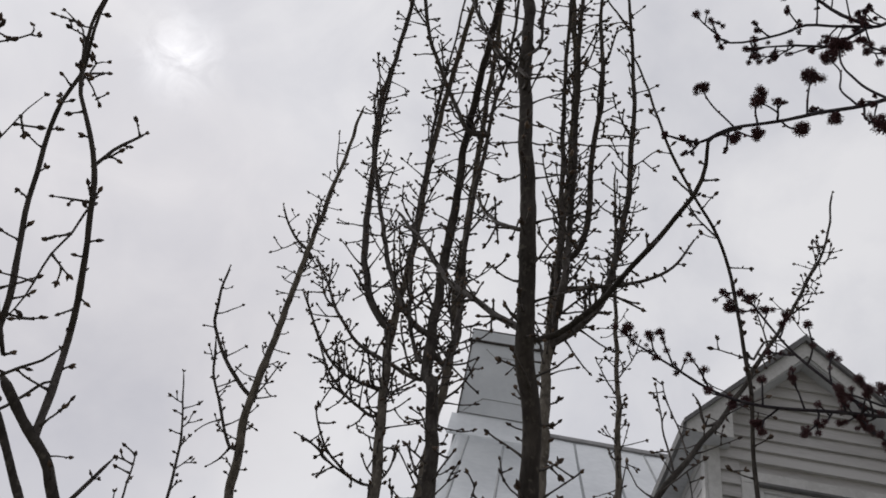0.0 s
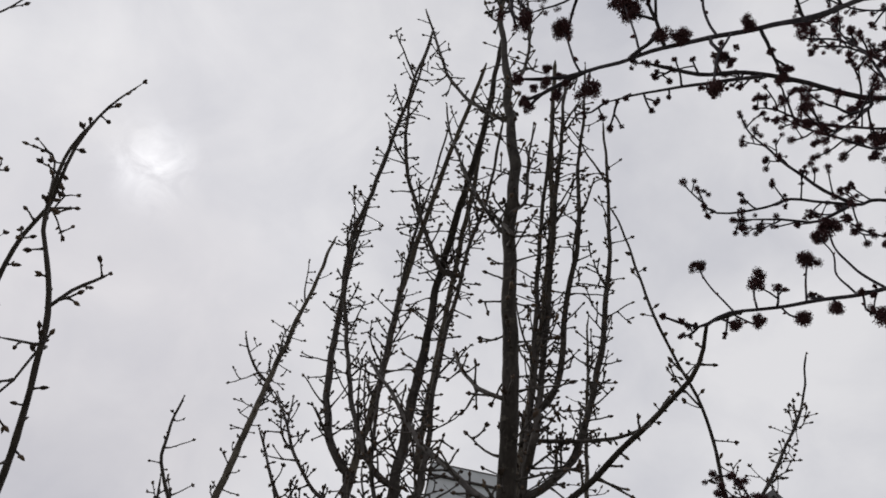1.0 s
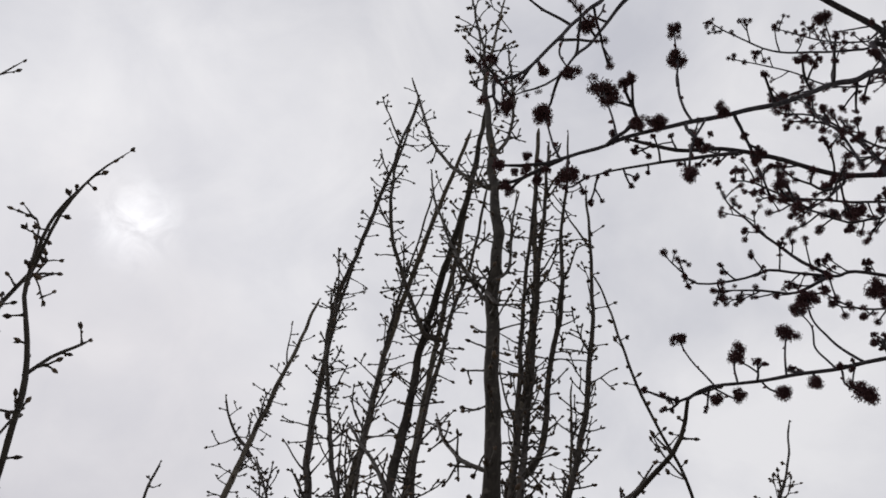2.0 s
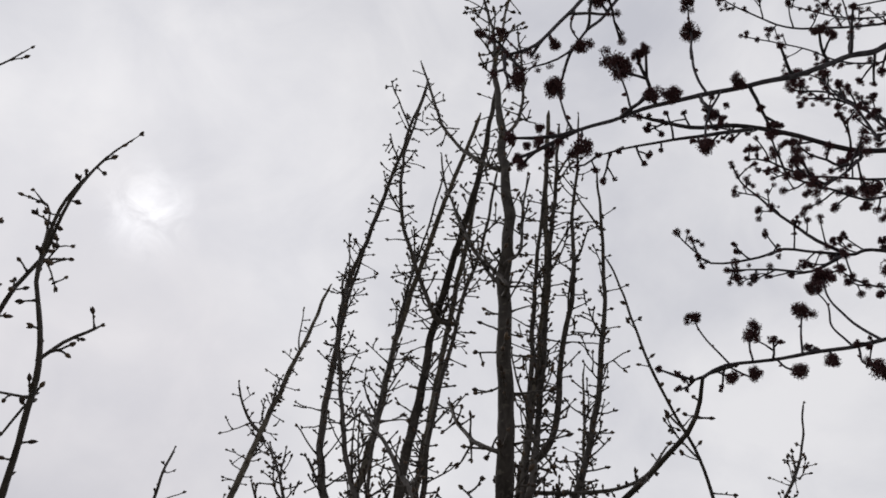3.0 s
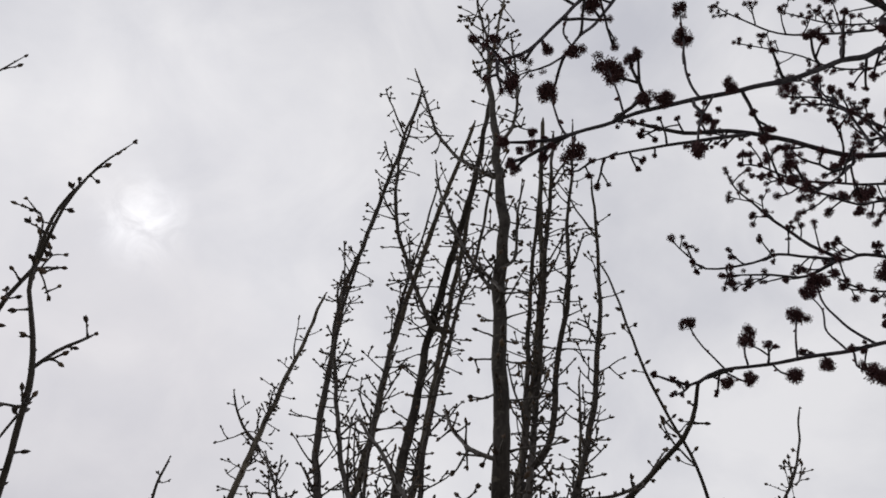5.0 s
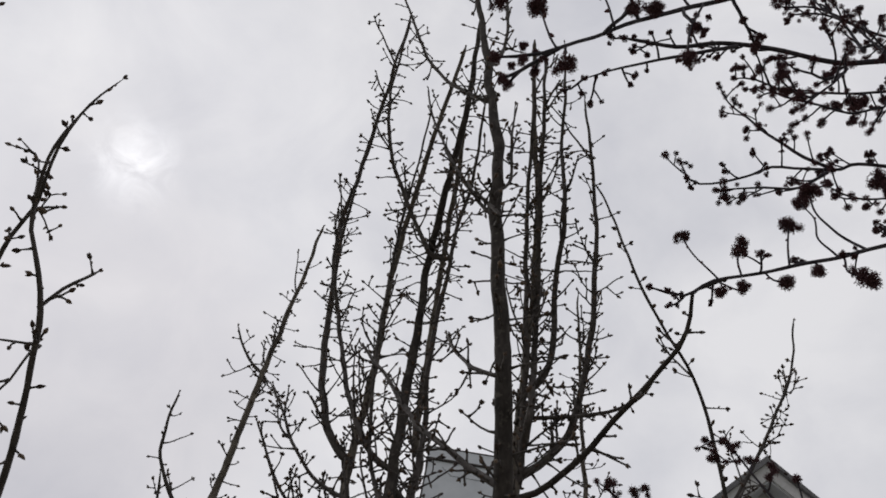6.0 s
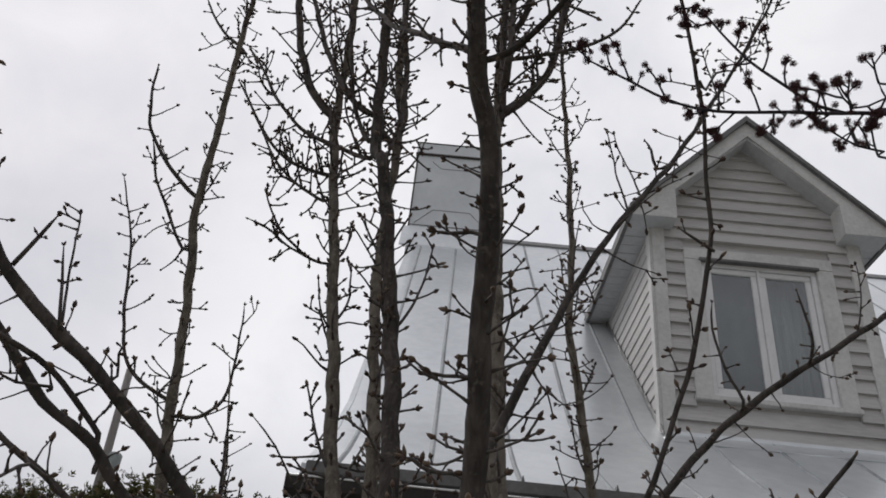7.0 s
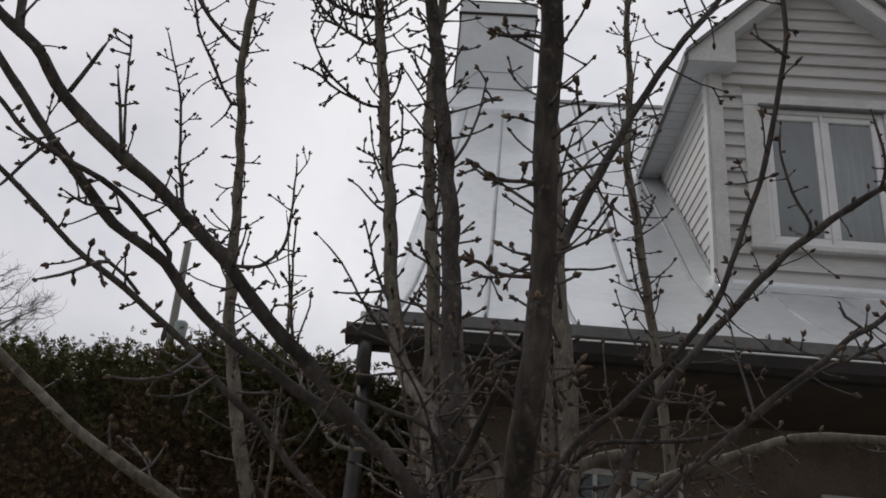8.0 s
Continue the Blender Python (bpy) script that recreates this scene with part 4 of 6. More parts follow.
limb(pear, [(-0.76, 2.59, 3.72), (-0.81, 2.62, 3.71), (-0.96, 2.60, 3.79), (-1.08, 2.55, 3.90), (-1.16, 2.50, 4.03)], 0.0085, 0.0044, BARK_TWIG, spacing=0.03, size=0.0195, thick=0.0047)
limb(pear, [(-0.68, 2.51, 3.30), (-0.74, 2.50, 3.29), (-0.87, 2.45, 3.32), (-0.96, 2.40, 3.37), (-1.07, 2.40, 3.42)], 0.0065, 0.0039, BARK_TWIG, spacing=0.03, size=0.0195, thick=0.0047)
limb(pear, [(-0.17, 0.75, 3.18), (-0.19, 0.75, 3.18), (-0.25, 0.80, 3.25), (-0.31, 0.90, 3.41), (-0.35, 0.95, 3.52)], 0.0068, 0.0036, BARK_TWIG, spacing=0.029, reach=(0.02, 0.07), shoots=0.0)
limb(pear, [(-0.14, 0.83, 2.92), (-0.15, 0.84, 2.92), (-0.27, 0.98, 3.10), (-0.41, 1.15, 3.34), (-0.56, 1.30, 3.65), (-0.70, 1.40, 3.88)], 0.0093, 0.0056, BARK_TWIG, spacing=0.029, reach=(0.02, 0.07), shoots=0.0)
limb(pear, [(-0.26, 0.68, 3.79), (-0.31, 0.70, 3.88), (-0.37, 0.75, 4.08)], 0.0064, 0.0030, BARK_TWIG, spacing=0.029, reach=(0.02, 0.07), shoots=0.0)
limb(pear, [(-0.34, 0.61, 4.44), (-0.35, 0.61, 4.42), (-0.42, 0.65, 4.54), (-0.53, 0.70, 4.73), (-0.64, 0.70, 4.91), (-0.73, 0.70, 5.17), (-0.90, 0.70, 5.68)], 0.0084, 0.0045, BARK_TWIG, spacing=0.029, reach=(0.02, 0.07), shoots=0.0)
limb(pear, [(-0.50, 2.02, 5.28), (-0.53, 2.05, 5.31), (-0.63, 2.00, 5.29), (-0.80, 1.90, 5.56), (-0.94, 1.74, 5.77), (-1.00, 1.60, 5.92), (-1.04, 1.47, 6.20), (-1.01, 1.20, 6.60)], 0.0144, 0.0056, BARK_TWIG, spacing=0.03, size=0.0195, thick=0.0047)
limb(pear, [(-0.06, 1.07, 2.06), (-0.03, 1.25, 2.09), (0.08, 1.35, 2.35), (0.21, 1.50, 2.68), (0.38, 1.60, 3.01), (0.61, 1.75, 3.40), (0.80, 1.85, 3.77), (1.05, 1.95, 4.26), (1.09, 1.97, 4.35), (1.27, 2.00, 4.77), (1.33, 1.97, 5.11)], 0.0126, 0.0042, BARK_DARK, size=0.0165, thick=0.0028)
limb(pear, [(-0.06, 1.55, 1.45), (0.03, 1.35, 1.68), (0.17, 1.35, 1.82), (0.33, 1.35, 2.01), (0.41, 1.35, 2.19), (0.50, 1.35, 2.46), (0.56, 1.33, 2.74), (0.57, 1.33, 2.92), (0.55, 1.25, 3.25), (0.47, 1.15, 3.66), (0.27, 0.98, 3.92), (0.18, 1.00, 4.40), (0.11, 0.98, 4.56)], 0.0084, 0.0036, BARK_DARK, spacing=0.055, reach=(0.02, 0.09), shoots=0.02, size=0.017, thick=0.0028)
limb(pear, [(-0.05, 1.65, 1.30), (0.20, 1.80, 1.67), (0.34, 1.90, 1.95), (0.58, 2.00, 2.26), (0.84, 2.10, 2.55), (1.07, 2.15, 2.75), (1.62, 2.30, 3.18), (1.91, 2.35, 3.42)], 0.0141, 0.0105, BARK_DARK, spacing=0.055, reach=(0.03, 0.14), sides=12, skip=0.15, shoots=0.05, size=0.017, thick=0.0028)
limb(pear, [(-0.05, 1.60, 1.50), (0.09, 1.60, 1.73), (0.25, 1.60, 1.77), (0.43, 1.60, 1.80), (0.58, 1.65, 1.90), (0.75, 1.70, 2.03), (0.93, 1.75, 2.12), (1.07, 1.75, 2.21)], 0.0064, 0.0048, BARK_DARK, spacing=0.055, reach=(0.02, 0.09), shoots=0.02, size=0.017, thick=0.0028)
limb(pear, [(-0.05, 1.60, 1.25), (0.23, 1.50, 1.61), (0.36, 1.50, 1.72), (0.48, 1.50, 1.84), (0.61, 1.50, 1.94), (0.74, 1.55, 2.06), (0.86, 1.60, 2.14), (1.00, 1.60, 2.30)], 0.0092, 0.0065, BARK_DARK, spacing=0.055, reach=(0.03, 0.14), sides=12, skip=0.15, shoots=0.05, size=0.017, thick=0.0028)
limb(pear, [(0.00, 1.80, 1.45), (0.10, 2.10, 1.73), (0.18, 2.20, 1.80), (0.27, 2.20, 1.83), (0.35, 2.25, 1.86)], 0.0216, 0.0194, BARK_PALE, spacing=0.055, reach=(0.03, 0.14), sides=12, skip=0.15, shoots=0.05)
limb(pear, [(-0.04, 1.72, 1.35), (0.29, 2.10, 1.69), (0.50, 2.20, 1.81), (0.72, 2.20, 1.90), (0.91, 2.20, 1.95), (1.12, 2.20, 1.95), (1.26, 2.20, 1.93)], 0.0181, 0.0160, BARK_PALE, spacing=0.055, reach=(0.03, 0.14), sides=12, skip=0.15, shoots=0.05, size=0.0165)
limb(pear, [(-0.10, 1.75, 1.30), (-0.09, 2.00, 1.67), (-0.16, 2.10, 1.83), (-0.20, 2.20, 1.93), (-0.25, 2.30, 2.13), (-0.27, 2.40, 2.33)], 0.0154, 0.0147, BARK_PALE, spacing=0.055, reach=(0.03, 0.14), sides=12, skip=0.15, shoots=0.05)
limb(pear, [(-0.15, 1.60, 1.30), (-0.22, 1.55, 1.59), (-0.18, 1.45, 1.70), (-0.13, 1.30, 1.81), (-0.09, 1.12, 1.87)], 0.0139, 0.0057, BARK_DARK, thick=0.0028)
limb(pear, [(-0.14, 1.62, 1.30), (-0.29, 1.30, 1.56), (-0.40, 1.28, 1.67), (-0.48, 1.27, 1.74), (-0.54, 1.25, 1.81), (-0.63, 1.23, 1.88), (-0.71, 1.22, 1.96), (-0.79, 1.20, 2.05), (-0.88, 1.18, 2.12), (-0.98, 1.16, 2.20), (-1.10, 1.15, 2.29), (-1.21, 1.13, 2.39), (-1.28, 1.11, 2.48), (-1.39, 1.10, 2.57), (-1.50, 1.08, 2.67)], 0.0175, 0.0134, BARK_DARK, spacing=0.055, reach=(0.03, 0.14), sides=12, skip=0.15, shoots=0.05, thick=0.0028, size=0.0145)
limb(pear, [(-0.13, 1.60, 1.25), (-0.28, 1.32, 1.56), (-0.46, 1.30, 1.70), (-0.62, 1.29, 1.79), (-0.75, 1.27, 1.87), (-0.84, 1.25, 1.94), (-0.89, 1.23, 2.00), (-1.03, 1.22, 2.09), (-1.15, 1.20, 2.21), (-1.22, 1.18, 2.28), (-1.39, 1.17, 2.47), (-1.52, 1.15, 2.62)], 0.0145, 0.0104, BARK_DARK, spacing=0.055, reach=(0.03, 0.14), sides=12, skip=0.15, shoots=0.05, thick=0.0028, size=0.0145)
limb(pear, [(-0.90, 1.23, 2.00), (-0.89, 1.24, 2.03), (-1.01, 1.17, 2.14), (-1.13, 1.15, 2.20), (-1.24, 1.13, 2.26), (-1.32, 1.12, 2.33), (-1.41, 1.10, 2.40)], 0.0075, 0.0053, BARK_DARK, spacing=0.055, reach=(0.02, 0.09), shoots=0.02, thick=0.0028, size=0.0145)
limb(pear, [(-0.13, 1.60, 1.20), (-0.24, 1.38, 1.36), (-0.49, 1.20, 1.55), (-0.58, 1.18, 1.64), (-0.67, 1.15, 1.71), (-0.76, 1.12, 1.79), (-0.87, 1.10, 1.87), (-0.96, 1.07, 1.92), (-1.05, 1.05, 1.99), (-1.20, 1.02, 2.11), (-1.29, 1.00, 2.18)], 0.0089, 0.0047, BARK_DARK, spacing=0.055, reach=(0.03, 0.14), sides=12, skip=0.15, shoots=0.05, thick=0.0028, size=0.0145)
limb(pear, [(-0.19, 1.62, 1.50), (-0.26, 1.50, 1.71), (-0.39, 1.50, 1.77), (-0.51, 1.50, 1.81), (-0.66, 1.50, 1.87), (-0.77, 1.50, 1.95)], 0.0071, 0.0044, BARK_DARK, spacing=0.055, reach=(0.02, 0.09), shoots=0.02, thick=0.0028, size=0.0145)
limb(pear, [(-0.13, 1.62, 1.10), (-0.35, 1.20, 1.28), (-0.67, 1.05, 1.48), (-0.74, 1.00, 1.52), (-0.87, 1.00, 1.59), (-0.96, 1.00, 1.65), (-1.05, 1.00, 1.71), (-1.18, 1.00, 1.79)], 0.0118, 0.0070, BARK_PALE, spacing=0.055, reach=(0.03, 0.14), sides=12, skip=0.15, shoots=0.05, thick=0.0028)
limb(pear, [(-0.20, 1.70, 1.60), (-0.29, 1.75, 1.71), (-0.39, 1.70, 1.71), (-0.53, 1.70, 1.71), (-0.60, 1.75, 1.79), (-0.68, 1.80, 1.90), (-0.72, 1.80, 1.96)], 0.0077, 0.0033, BARK_PALE)
limb(pear, [(-0.24, 1.60, 1.58), (-0.30, 1.45, 1.78), (-0.39, 1.40, 1.91), (-0.46, 1.35, 1.99), (-0.51, 1.30, 2.06), (-0.58, 1.30, 2.13)], 0.0044, 0.0020, BARK_DARK, spacing=0.055, reach=(0.02, 0.09), shoots=0.02, size=0.0145)
limb(pear, [(-1.33, 1.11, 2.52), (-1.40, 1.10, 2.83), (-1.33, 0.85, 2.94), (-1.31, 0.65, 3.06), (-1.36, 0.55, 3.17), (-1.40, 0.50, 3.25), (-1.36, 0.35, 3.34), (-1.31, 0.28, 3.41), (-1.26, 0.24, 3.47)], 0.0118, 0.0018, BARK_TWIG, spacing=0.055, reach=(0.02, 0.08), size=0.0165, shoots=0.0, bare=0.04)
limb(pear, [(-1.67, 1.35, 2.75), (-1.73, 1.40, 2.70), (-1.49, 0.95, 2.73), (-1.51, 0.80, 2.96), (-1.49, 0.65, 3.12), (-1.44, 0.55, 3.20), (-1.41, 0.50, 3.27), (-1.33, 0.36, 3.28), (-1.30, 0.28, 3.39), (-1.24, 0.23, 3.51)], 0.0116, 0.0015, BARK_TWIG, spacing=0.055, reach=(0.02, 0.08), size=0.0165, shoots=0.0, bare=0.04)
limb(pear, [(-1.32, 0.65, 3.07), (-1.29, 0.64, 3.14), (-1.25, 0.63, 3.18), (-1.23, 0.63, 3.22)], 0.0050, 0.0032, BARK_TWIG, spacing=0.055, reach=(0.02, 0.08), size=0.0165, shoots=0.0, bare=0.04)
limb(pear, [(-1.49, 0.95, 2.73), (-1.47, 0.95, 2.70), (-1.69, 0.35, 3.29), (-1.92, 0.30, 3.79), (-1.92, 0.28, 3.96), (-1.91, 0.27, 4.06)], 0.0058, 0.0024, BARK_TWIG, spacing=0.055, reach=(0.02, 0.08), size=0.0165, shoots=0.0, bare=0.04)
limb(pear, [(-1.00, 1.16, 2.23), (-1.01, 1.13, 2.23), (-1.03, 1.11, 2.33), (-1.05, 1.09, 2.42)], 0.0050, 0.0026, BARK_TWIG, spacing=0.04, reach=(0.012, 0.04), shoots=0.0, thick=0.0028)
limb(pear, [(-1.18, 1.14, 2.38), (-1.14, 1.13, 2.46), (-1.11, 1.12, 2.52)], 0.0063, 0.0027, BARK_TWIG, spacing=0.04, reach=(0.012, 0.04), shoots=0.0, thick=0.0028)
limb(pear, [(-1.20, 1.19, 2.28), (-1.20, 1.13, 2.21), (-1.22, 1.10, 2.13), (-1.23, 1.08, 2.09)], 0.0049, 0.0024, BARK_TWIG, spacing=0.04, reach=(0.012, 0.04), shoots=0.0, thick=0.0028)
limb(pear, [(-1.03, 1.22, 2.11), (-1.02, 1.22, 2.12), (-1.07, 1.16, 2.10), (-1.09, 1.09, 2.10)], 0.0045, 0.0022, BARK_TWIG, spacing=0.04, reach=(0.012, 0.04), shoots=0.0, thick=0.0028)
limb(pear, [(-0.89, 1.18, 2.13), (-0.87, 1.19, 2.15), (-0.87, 1.16, 2.19), (-0.86, 1.15, 2.21)], 0.0039, 0.0023, BARK_TWIG, spacing=0.04, reach=(0.012, 0.04), shoots=0.0, thick=0.0028)
limb(pear, [(-0.77, 0.89, 1.81), (-0.79, 0.80, 1.83), (-0.78, 0.66, 1.75), (-0.78, 0.60, 1.72)], 0.0033, 0.0019, BARK_TWIG, spacing=0.04, reach=(0.012, 0.04), shoots=0.0, thick=0.0028)
limb(pear, [(0.57, 1.33, 2.74), (0.50, 1.30, 2.76), (0.46, 1.28, 2.77)], 0.0049, 0.0024, BARK_TWIG, spacing=0.04, reach=(0.012, 0.04), shoots=0.0, thick=0.0028)
limb(pear, [(0.90, 2.11, 2.61), (0.89, 2.05, 2.63), (0.82, 2.00, 2.72), (0.77, 1.95, 2.84), (0.76, 1.90, 2.92)], 0.0063, 0.0031, BARK_TWIG, spacing=0.04, reach=(0.012, 0.04), shoots=0.0, thick=0.0028)
limb(pear, [(1.21, 2.19, 2.86), (1.19, 2.10, 2.89), (1.16, 2.05, 2.99), (1.12, 2.00, 3.07)], 0.0069, 0.0034, BARK_TWIG, spacing=0.04, reach=(0.012, 0.04), shoots=0.0, thick=0.0028)
limb(pear, [(-0.08, 0.98, 2.48), (-0.11, 1.00, 2.50), (-0.16, 0.97, 2.47), (-0.19, 0.95, 2.46)], 0.0051, 0.0034, BARK_TWIG, spacing=0.04, reach=(0.012, 0.04), shoots=0.0, size=0.0165, thick=0.0028, tip=1.9)
limb(pear, [(-0.06, 1.05, 2.15), (-0.09, 1.05, 2.17), (-0.14, 1.03, 2.16), (-0.17, 1.02, 2.16)], 0.0047, 0.0031, BARK_TWIG, spacing=0.04, reach=(0.012, 0.04), shoots=0.0, size=0.0165, thick=0.0028, tip=1.9)
limb(pear, [(-0.06, 1.09, 1.98), (-0.09, 1.10, 1.98), (-0.15, 1.07, 1.97), (-0.18, 1.05, 1.98), (-0.20, 1.04, 1.98)], 0.0046, 0.0030, BARK_TWIG, spacing=0.04, reach=(0.012, 0.04), shoots=0.0, size=0.0165, thick=0.0028, tip=1.9)
limb(pear, [(0.55, 1.24, 3.30), (0.59, 1.30, 3.33), (0.63, 1.30, 3.41), (0.69, 1.30, 3.43)], 0.0047, 0.0030, BARK_TWIG, spacing=0.04, reach=(0.012, 0.04), shoots=0.0, thick=0.0028)
limb(pear, [(0.61, 1.75, 3.40), (0.55, 1.73, 3.35), (0.53, 1.72, 3.43), (0.51, 1.72, 3.47)], 0.0065, 0.0032, BARK_TWIG, spacing=0.04, reach=(0.012, 0.04), shoots=0.0, thick=0.0028)
limb(pear, [(0.79, 1.71, 2.05), (0.80, 1.70, 2.05), (0.86, 1.68, 2.11), (0.79, 1.66, 2.16), (0.78, 1.66, 2.20)], 0.0051, 0.0034, BARK_TWIG, spacing=0.04, reach=(0.012, 0.04), shoots=0.0, thick=0.0028)
limb(pear, [(-0.00, 2.34, 4.29), (0.01, 2.35, 4.30), (0.02, 2.20, 4.40), (0.02, 2.20, 4.86), (-0.01, 2.00, 5.27), (-0.06, 1.66, 5.61), (-0.11, 1.30, 5.97), (-0.13, 1.18, 6.30)], 0.0202, 0.0070, BARK_TWIG, spacing=0.03, size=0.0195, thick=0.0047)
limb(pear, [(-0.56, 2.30, 3.92), (-0.48, 2.40, 3.95), (-0.48, 2.40, 4.40), (-0.51, 2.30, 4.62), (-0.52, 2.19, 5.02), (-0.49, 1.93, 5.43), (-0.44, 1.65, 5.63), (-0.44, 1.35, 5.90)], 0.0166, 0.0066, BARK_TWIG, spacing=0.03, size=0.0195, thick=0.0047)
limb(pear, [(-0.56, 2.30, 3.89), (-0.60, 2.35, 3.88), (-0.72, 2.40, 4.19), (-0.81, 2.30, 4.78), (-0.84, 2.23, 5.21), (-0.84, 2.04, 5.58), (-0.79, 1.72, 5.88), (-0.76, 1.48, 6.02)], 0.0109, 0.0051, BARK_TWIG, spacing=0.03, size=0.0195, thick=0.0047)
limb(pear, [(-0.25, 0.68, 3.73), (-0.24, 0.63, 3.72), (-0.30, 0.70, 3.91), (-0.39, 0.80, 4.16), (-0.57, 0.85, 4.66), (-0.65, 0.85, 4.97)], 0.0067, 0.0038, BARK_TWIG, spacing=0.029, reach=(0.02, 0.07), shoots=0.0)
limb(pear, [(-0.26, 0.66, 3.84), (-0.26, 0.63, 3.84), (-0.22, 0.65, 3.98), (-0.24, 0.66, 4.27), (-0.24, 0.66, 4.54)], 0.0061, 0.0033, BARK_TWIG, spacing=0.029, reach=(0.02, 0.07), shoots=0.0)
limb(pear, [(-0.38, 0.61, 4.69), (-0.38, 0.60, 4.66), (-0.33, 0.60, 4.89), (-0.35, 0.60, 5.33), (-0.45, 0.60, 6.08)], 0.0079, 0.0048, BARK_TWIG, spacing=0.029, reach=(0.02, 0.07), shoots=0.0)
limb(pear, [(-1.32, 0.73, 3.01), (-1.32, 0.75, 3.04), (-1.38, 0.74, 3.03), (-1.42, 0.72, 3.01)], 0.0042, 0.0024, BARK_TWIG, spacing=0.055, reach=(0.02, 0.08), size=0.0165, shoots=0.0, bare=0.04)
limb(pear, [(-1.32, 0.76, 3.00), (-1.34, 0.76, 3.02), (-1.35, 0.78, 2.94), (-1.38, 0.80, 2.88), (-1.41, 0.85, 2.77), (-1.46, 0.90, 2.68)], 0.0036, 0.0018, BARK_TWIG, spacing=0.055, reach=(0.02, 0.08), size=0.0165, shoots=0.0, bare=0.04)
limb(pear, [(-1.51, 1.08, 2.64), (-1.50, 1.05, 2.63), (-1.42, 1.02, 2.67), (-1.38, 1.02, 2.70), (-1.35, 1.02, 2.75)], 0.0046, 0.0030, BARK_TWIG, spacing=0.055, reach=(0.02, 0.08), size=0.0165, shoots=0.0, bare=0.04)
limb(pear, [(-1.52, 1.15, 2.63), (-1.55, 1.20, 2.62), (-1.50, 1.21, 2.70), (-1.46, 1.20, 2.74), (-1.43, 1.20, 2.75)], 0.0052, 0.0029, BARK_TWIG, spacing=0.055, reach=(0.02, 0.08), size=0.0165, shoots=0.0, bare=0.04)
limb(pear, [(-1.35, 0.40, 2.81), (-1.35, 0.40, 2.91), (-1.35, 0.40, 2.97), (-1.34, 0.40, 3.03)], 0.0021, 0.0011, BARK_TWIG, spacing=0.055, reach=(0.02, 0.08), size=0.0165, shoots=0.0, bare=0.04)
limb(pear, [(-1.64, 0.48, 3.17), (-1.48, 0.30, 3.04), (-1.44, 0.30, 3.09), (-1.40, 0.30, 3.13), (-1.42, 0.30, 3.17)], 0.0028, 0.0017, BARK_TWIG, spacing=0.055, reach=(0.02, 0.08), size=0.0165, shoots=0.0, bare=0.04)
limb(pear, [(-1.72, 0.34, 3.37), (-1.68, 0.20, 3.38), (-1.56, 0.20, 3.31), (-1.48, 0.20, 3.28)], 0.0032, 0.0009, BARK_TWIG, spacing=0.055, reach=(0.02, 0.08), size=0.0165, shoots=0.0, bare=0.04)
limb(pear, [(-1.41, 0.50, 3.27), (-1.54, 0.52, 3.51), (-1.57, 0.50, 3.53), (-1.63, 0.50, 3.58)], 0.0034, 0.0021, BARK_TWIG, spacing=0.055, reach=(0.02, 0.08), size=0.0165, shoots=0.0, bare=0.04)
limb(pear, [(-1.41, 0.50, 3.27), (-1.49, 0.60, 3.39), (-1.48, 0.58, 3.44), (-1.44, 0.57, 3.44)], 0.0033, 0.0020, BARK_TWIG, spacing=0.055, reach=(0.02, 0.08), size=0.0165, shoots=0.0, bare=0.04)
limb(pear, [(-0.68, 1.00, 1.74), (-0.68, 0.99, 1.73), (-0.69, 0.92, 1.68), (-0.71, 0.85, 1.65), (-0.74, 0.80, 1.64)], 0.0031, 0.0019, BARK_TWIG, spacing=0.04, reach=(0.012, 0.04), shoots=0.0, thick=0.0028)
limb(pear, [(-0.65, 1.03, 1.71), (-0.66, 1.02, 1.70), (-0.67, 0.96, 1.66), (-0.68, 0.91, 1.64), (-0.70, 0.87, 1.63)], 0.0025, 0.0012, BARK_TWIG, spacing=0.04, reach=(0.012, 0.04), shoots=0.0, thick=0.0028)
limb(pear, [(-0.62, 1.06, 1.69), (-0.59, 1.06, 1.69), (-0.55, 1.08, 1.70)], 0.0030, 0.0018, BARK_TWIG, spacing=0.04, reach=(0.012, 0.04), shoots=0.0, thick=0.0028)
limb(pear, [(-0.75, 1.00, 1.52), (-0.73, 1.02, 1.54), (-0.72, 1.04, 1.58)], 0.0027, 0.0017, BARK_TWIG, spacing=0.04, reach=(0.012, 0.04), shoots=0.0, thick=0.0028)
limb(pear, [(-0.10, 1.18, 1.85), (-0.15, 1.15, 1.81), (-0.12, 1.20, 1.79), (-0.09, 1.25, 1.77)], 0.0034, 0.0018, BARK_TWIG, spacing=0.04, reach=(0.012, 0.04), shoots=0.0, thick=0.0028)
limb(pear, [(-0.10, 1.19, 1.85), (-0.15, 1.16, 1.80), (-0.12, 1.14, 1.81), (-0.09, 1.12, 1.81)], 0.0040, 0.0022, BARK_TWIG, spacing=0.04, reach=(0.012, 0.04), shoots=0.0, thick=0.0028)
limb(pear, [(-0.01, 2.40, 4.11), (0.01, 2.40, 4.12), (-0.02, 2.20, 4.68), (-0.08, 1.99, 5.28), (-0.13, 1.65, 5.62), (-0.15, 1.42, 5.87), (-0.18, 1.26, 6.07)], 0.0184, 0.0067, BARK_TWIG, spacing=0.03, size=0.0195, thick=0.0047)
sapling = thing("sapling", "slender grey-barked pear sapling before the hedge", "tree", (-1.0, 3.3, 0))
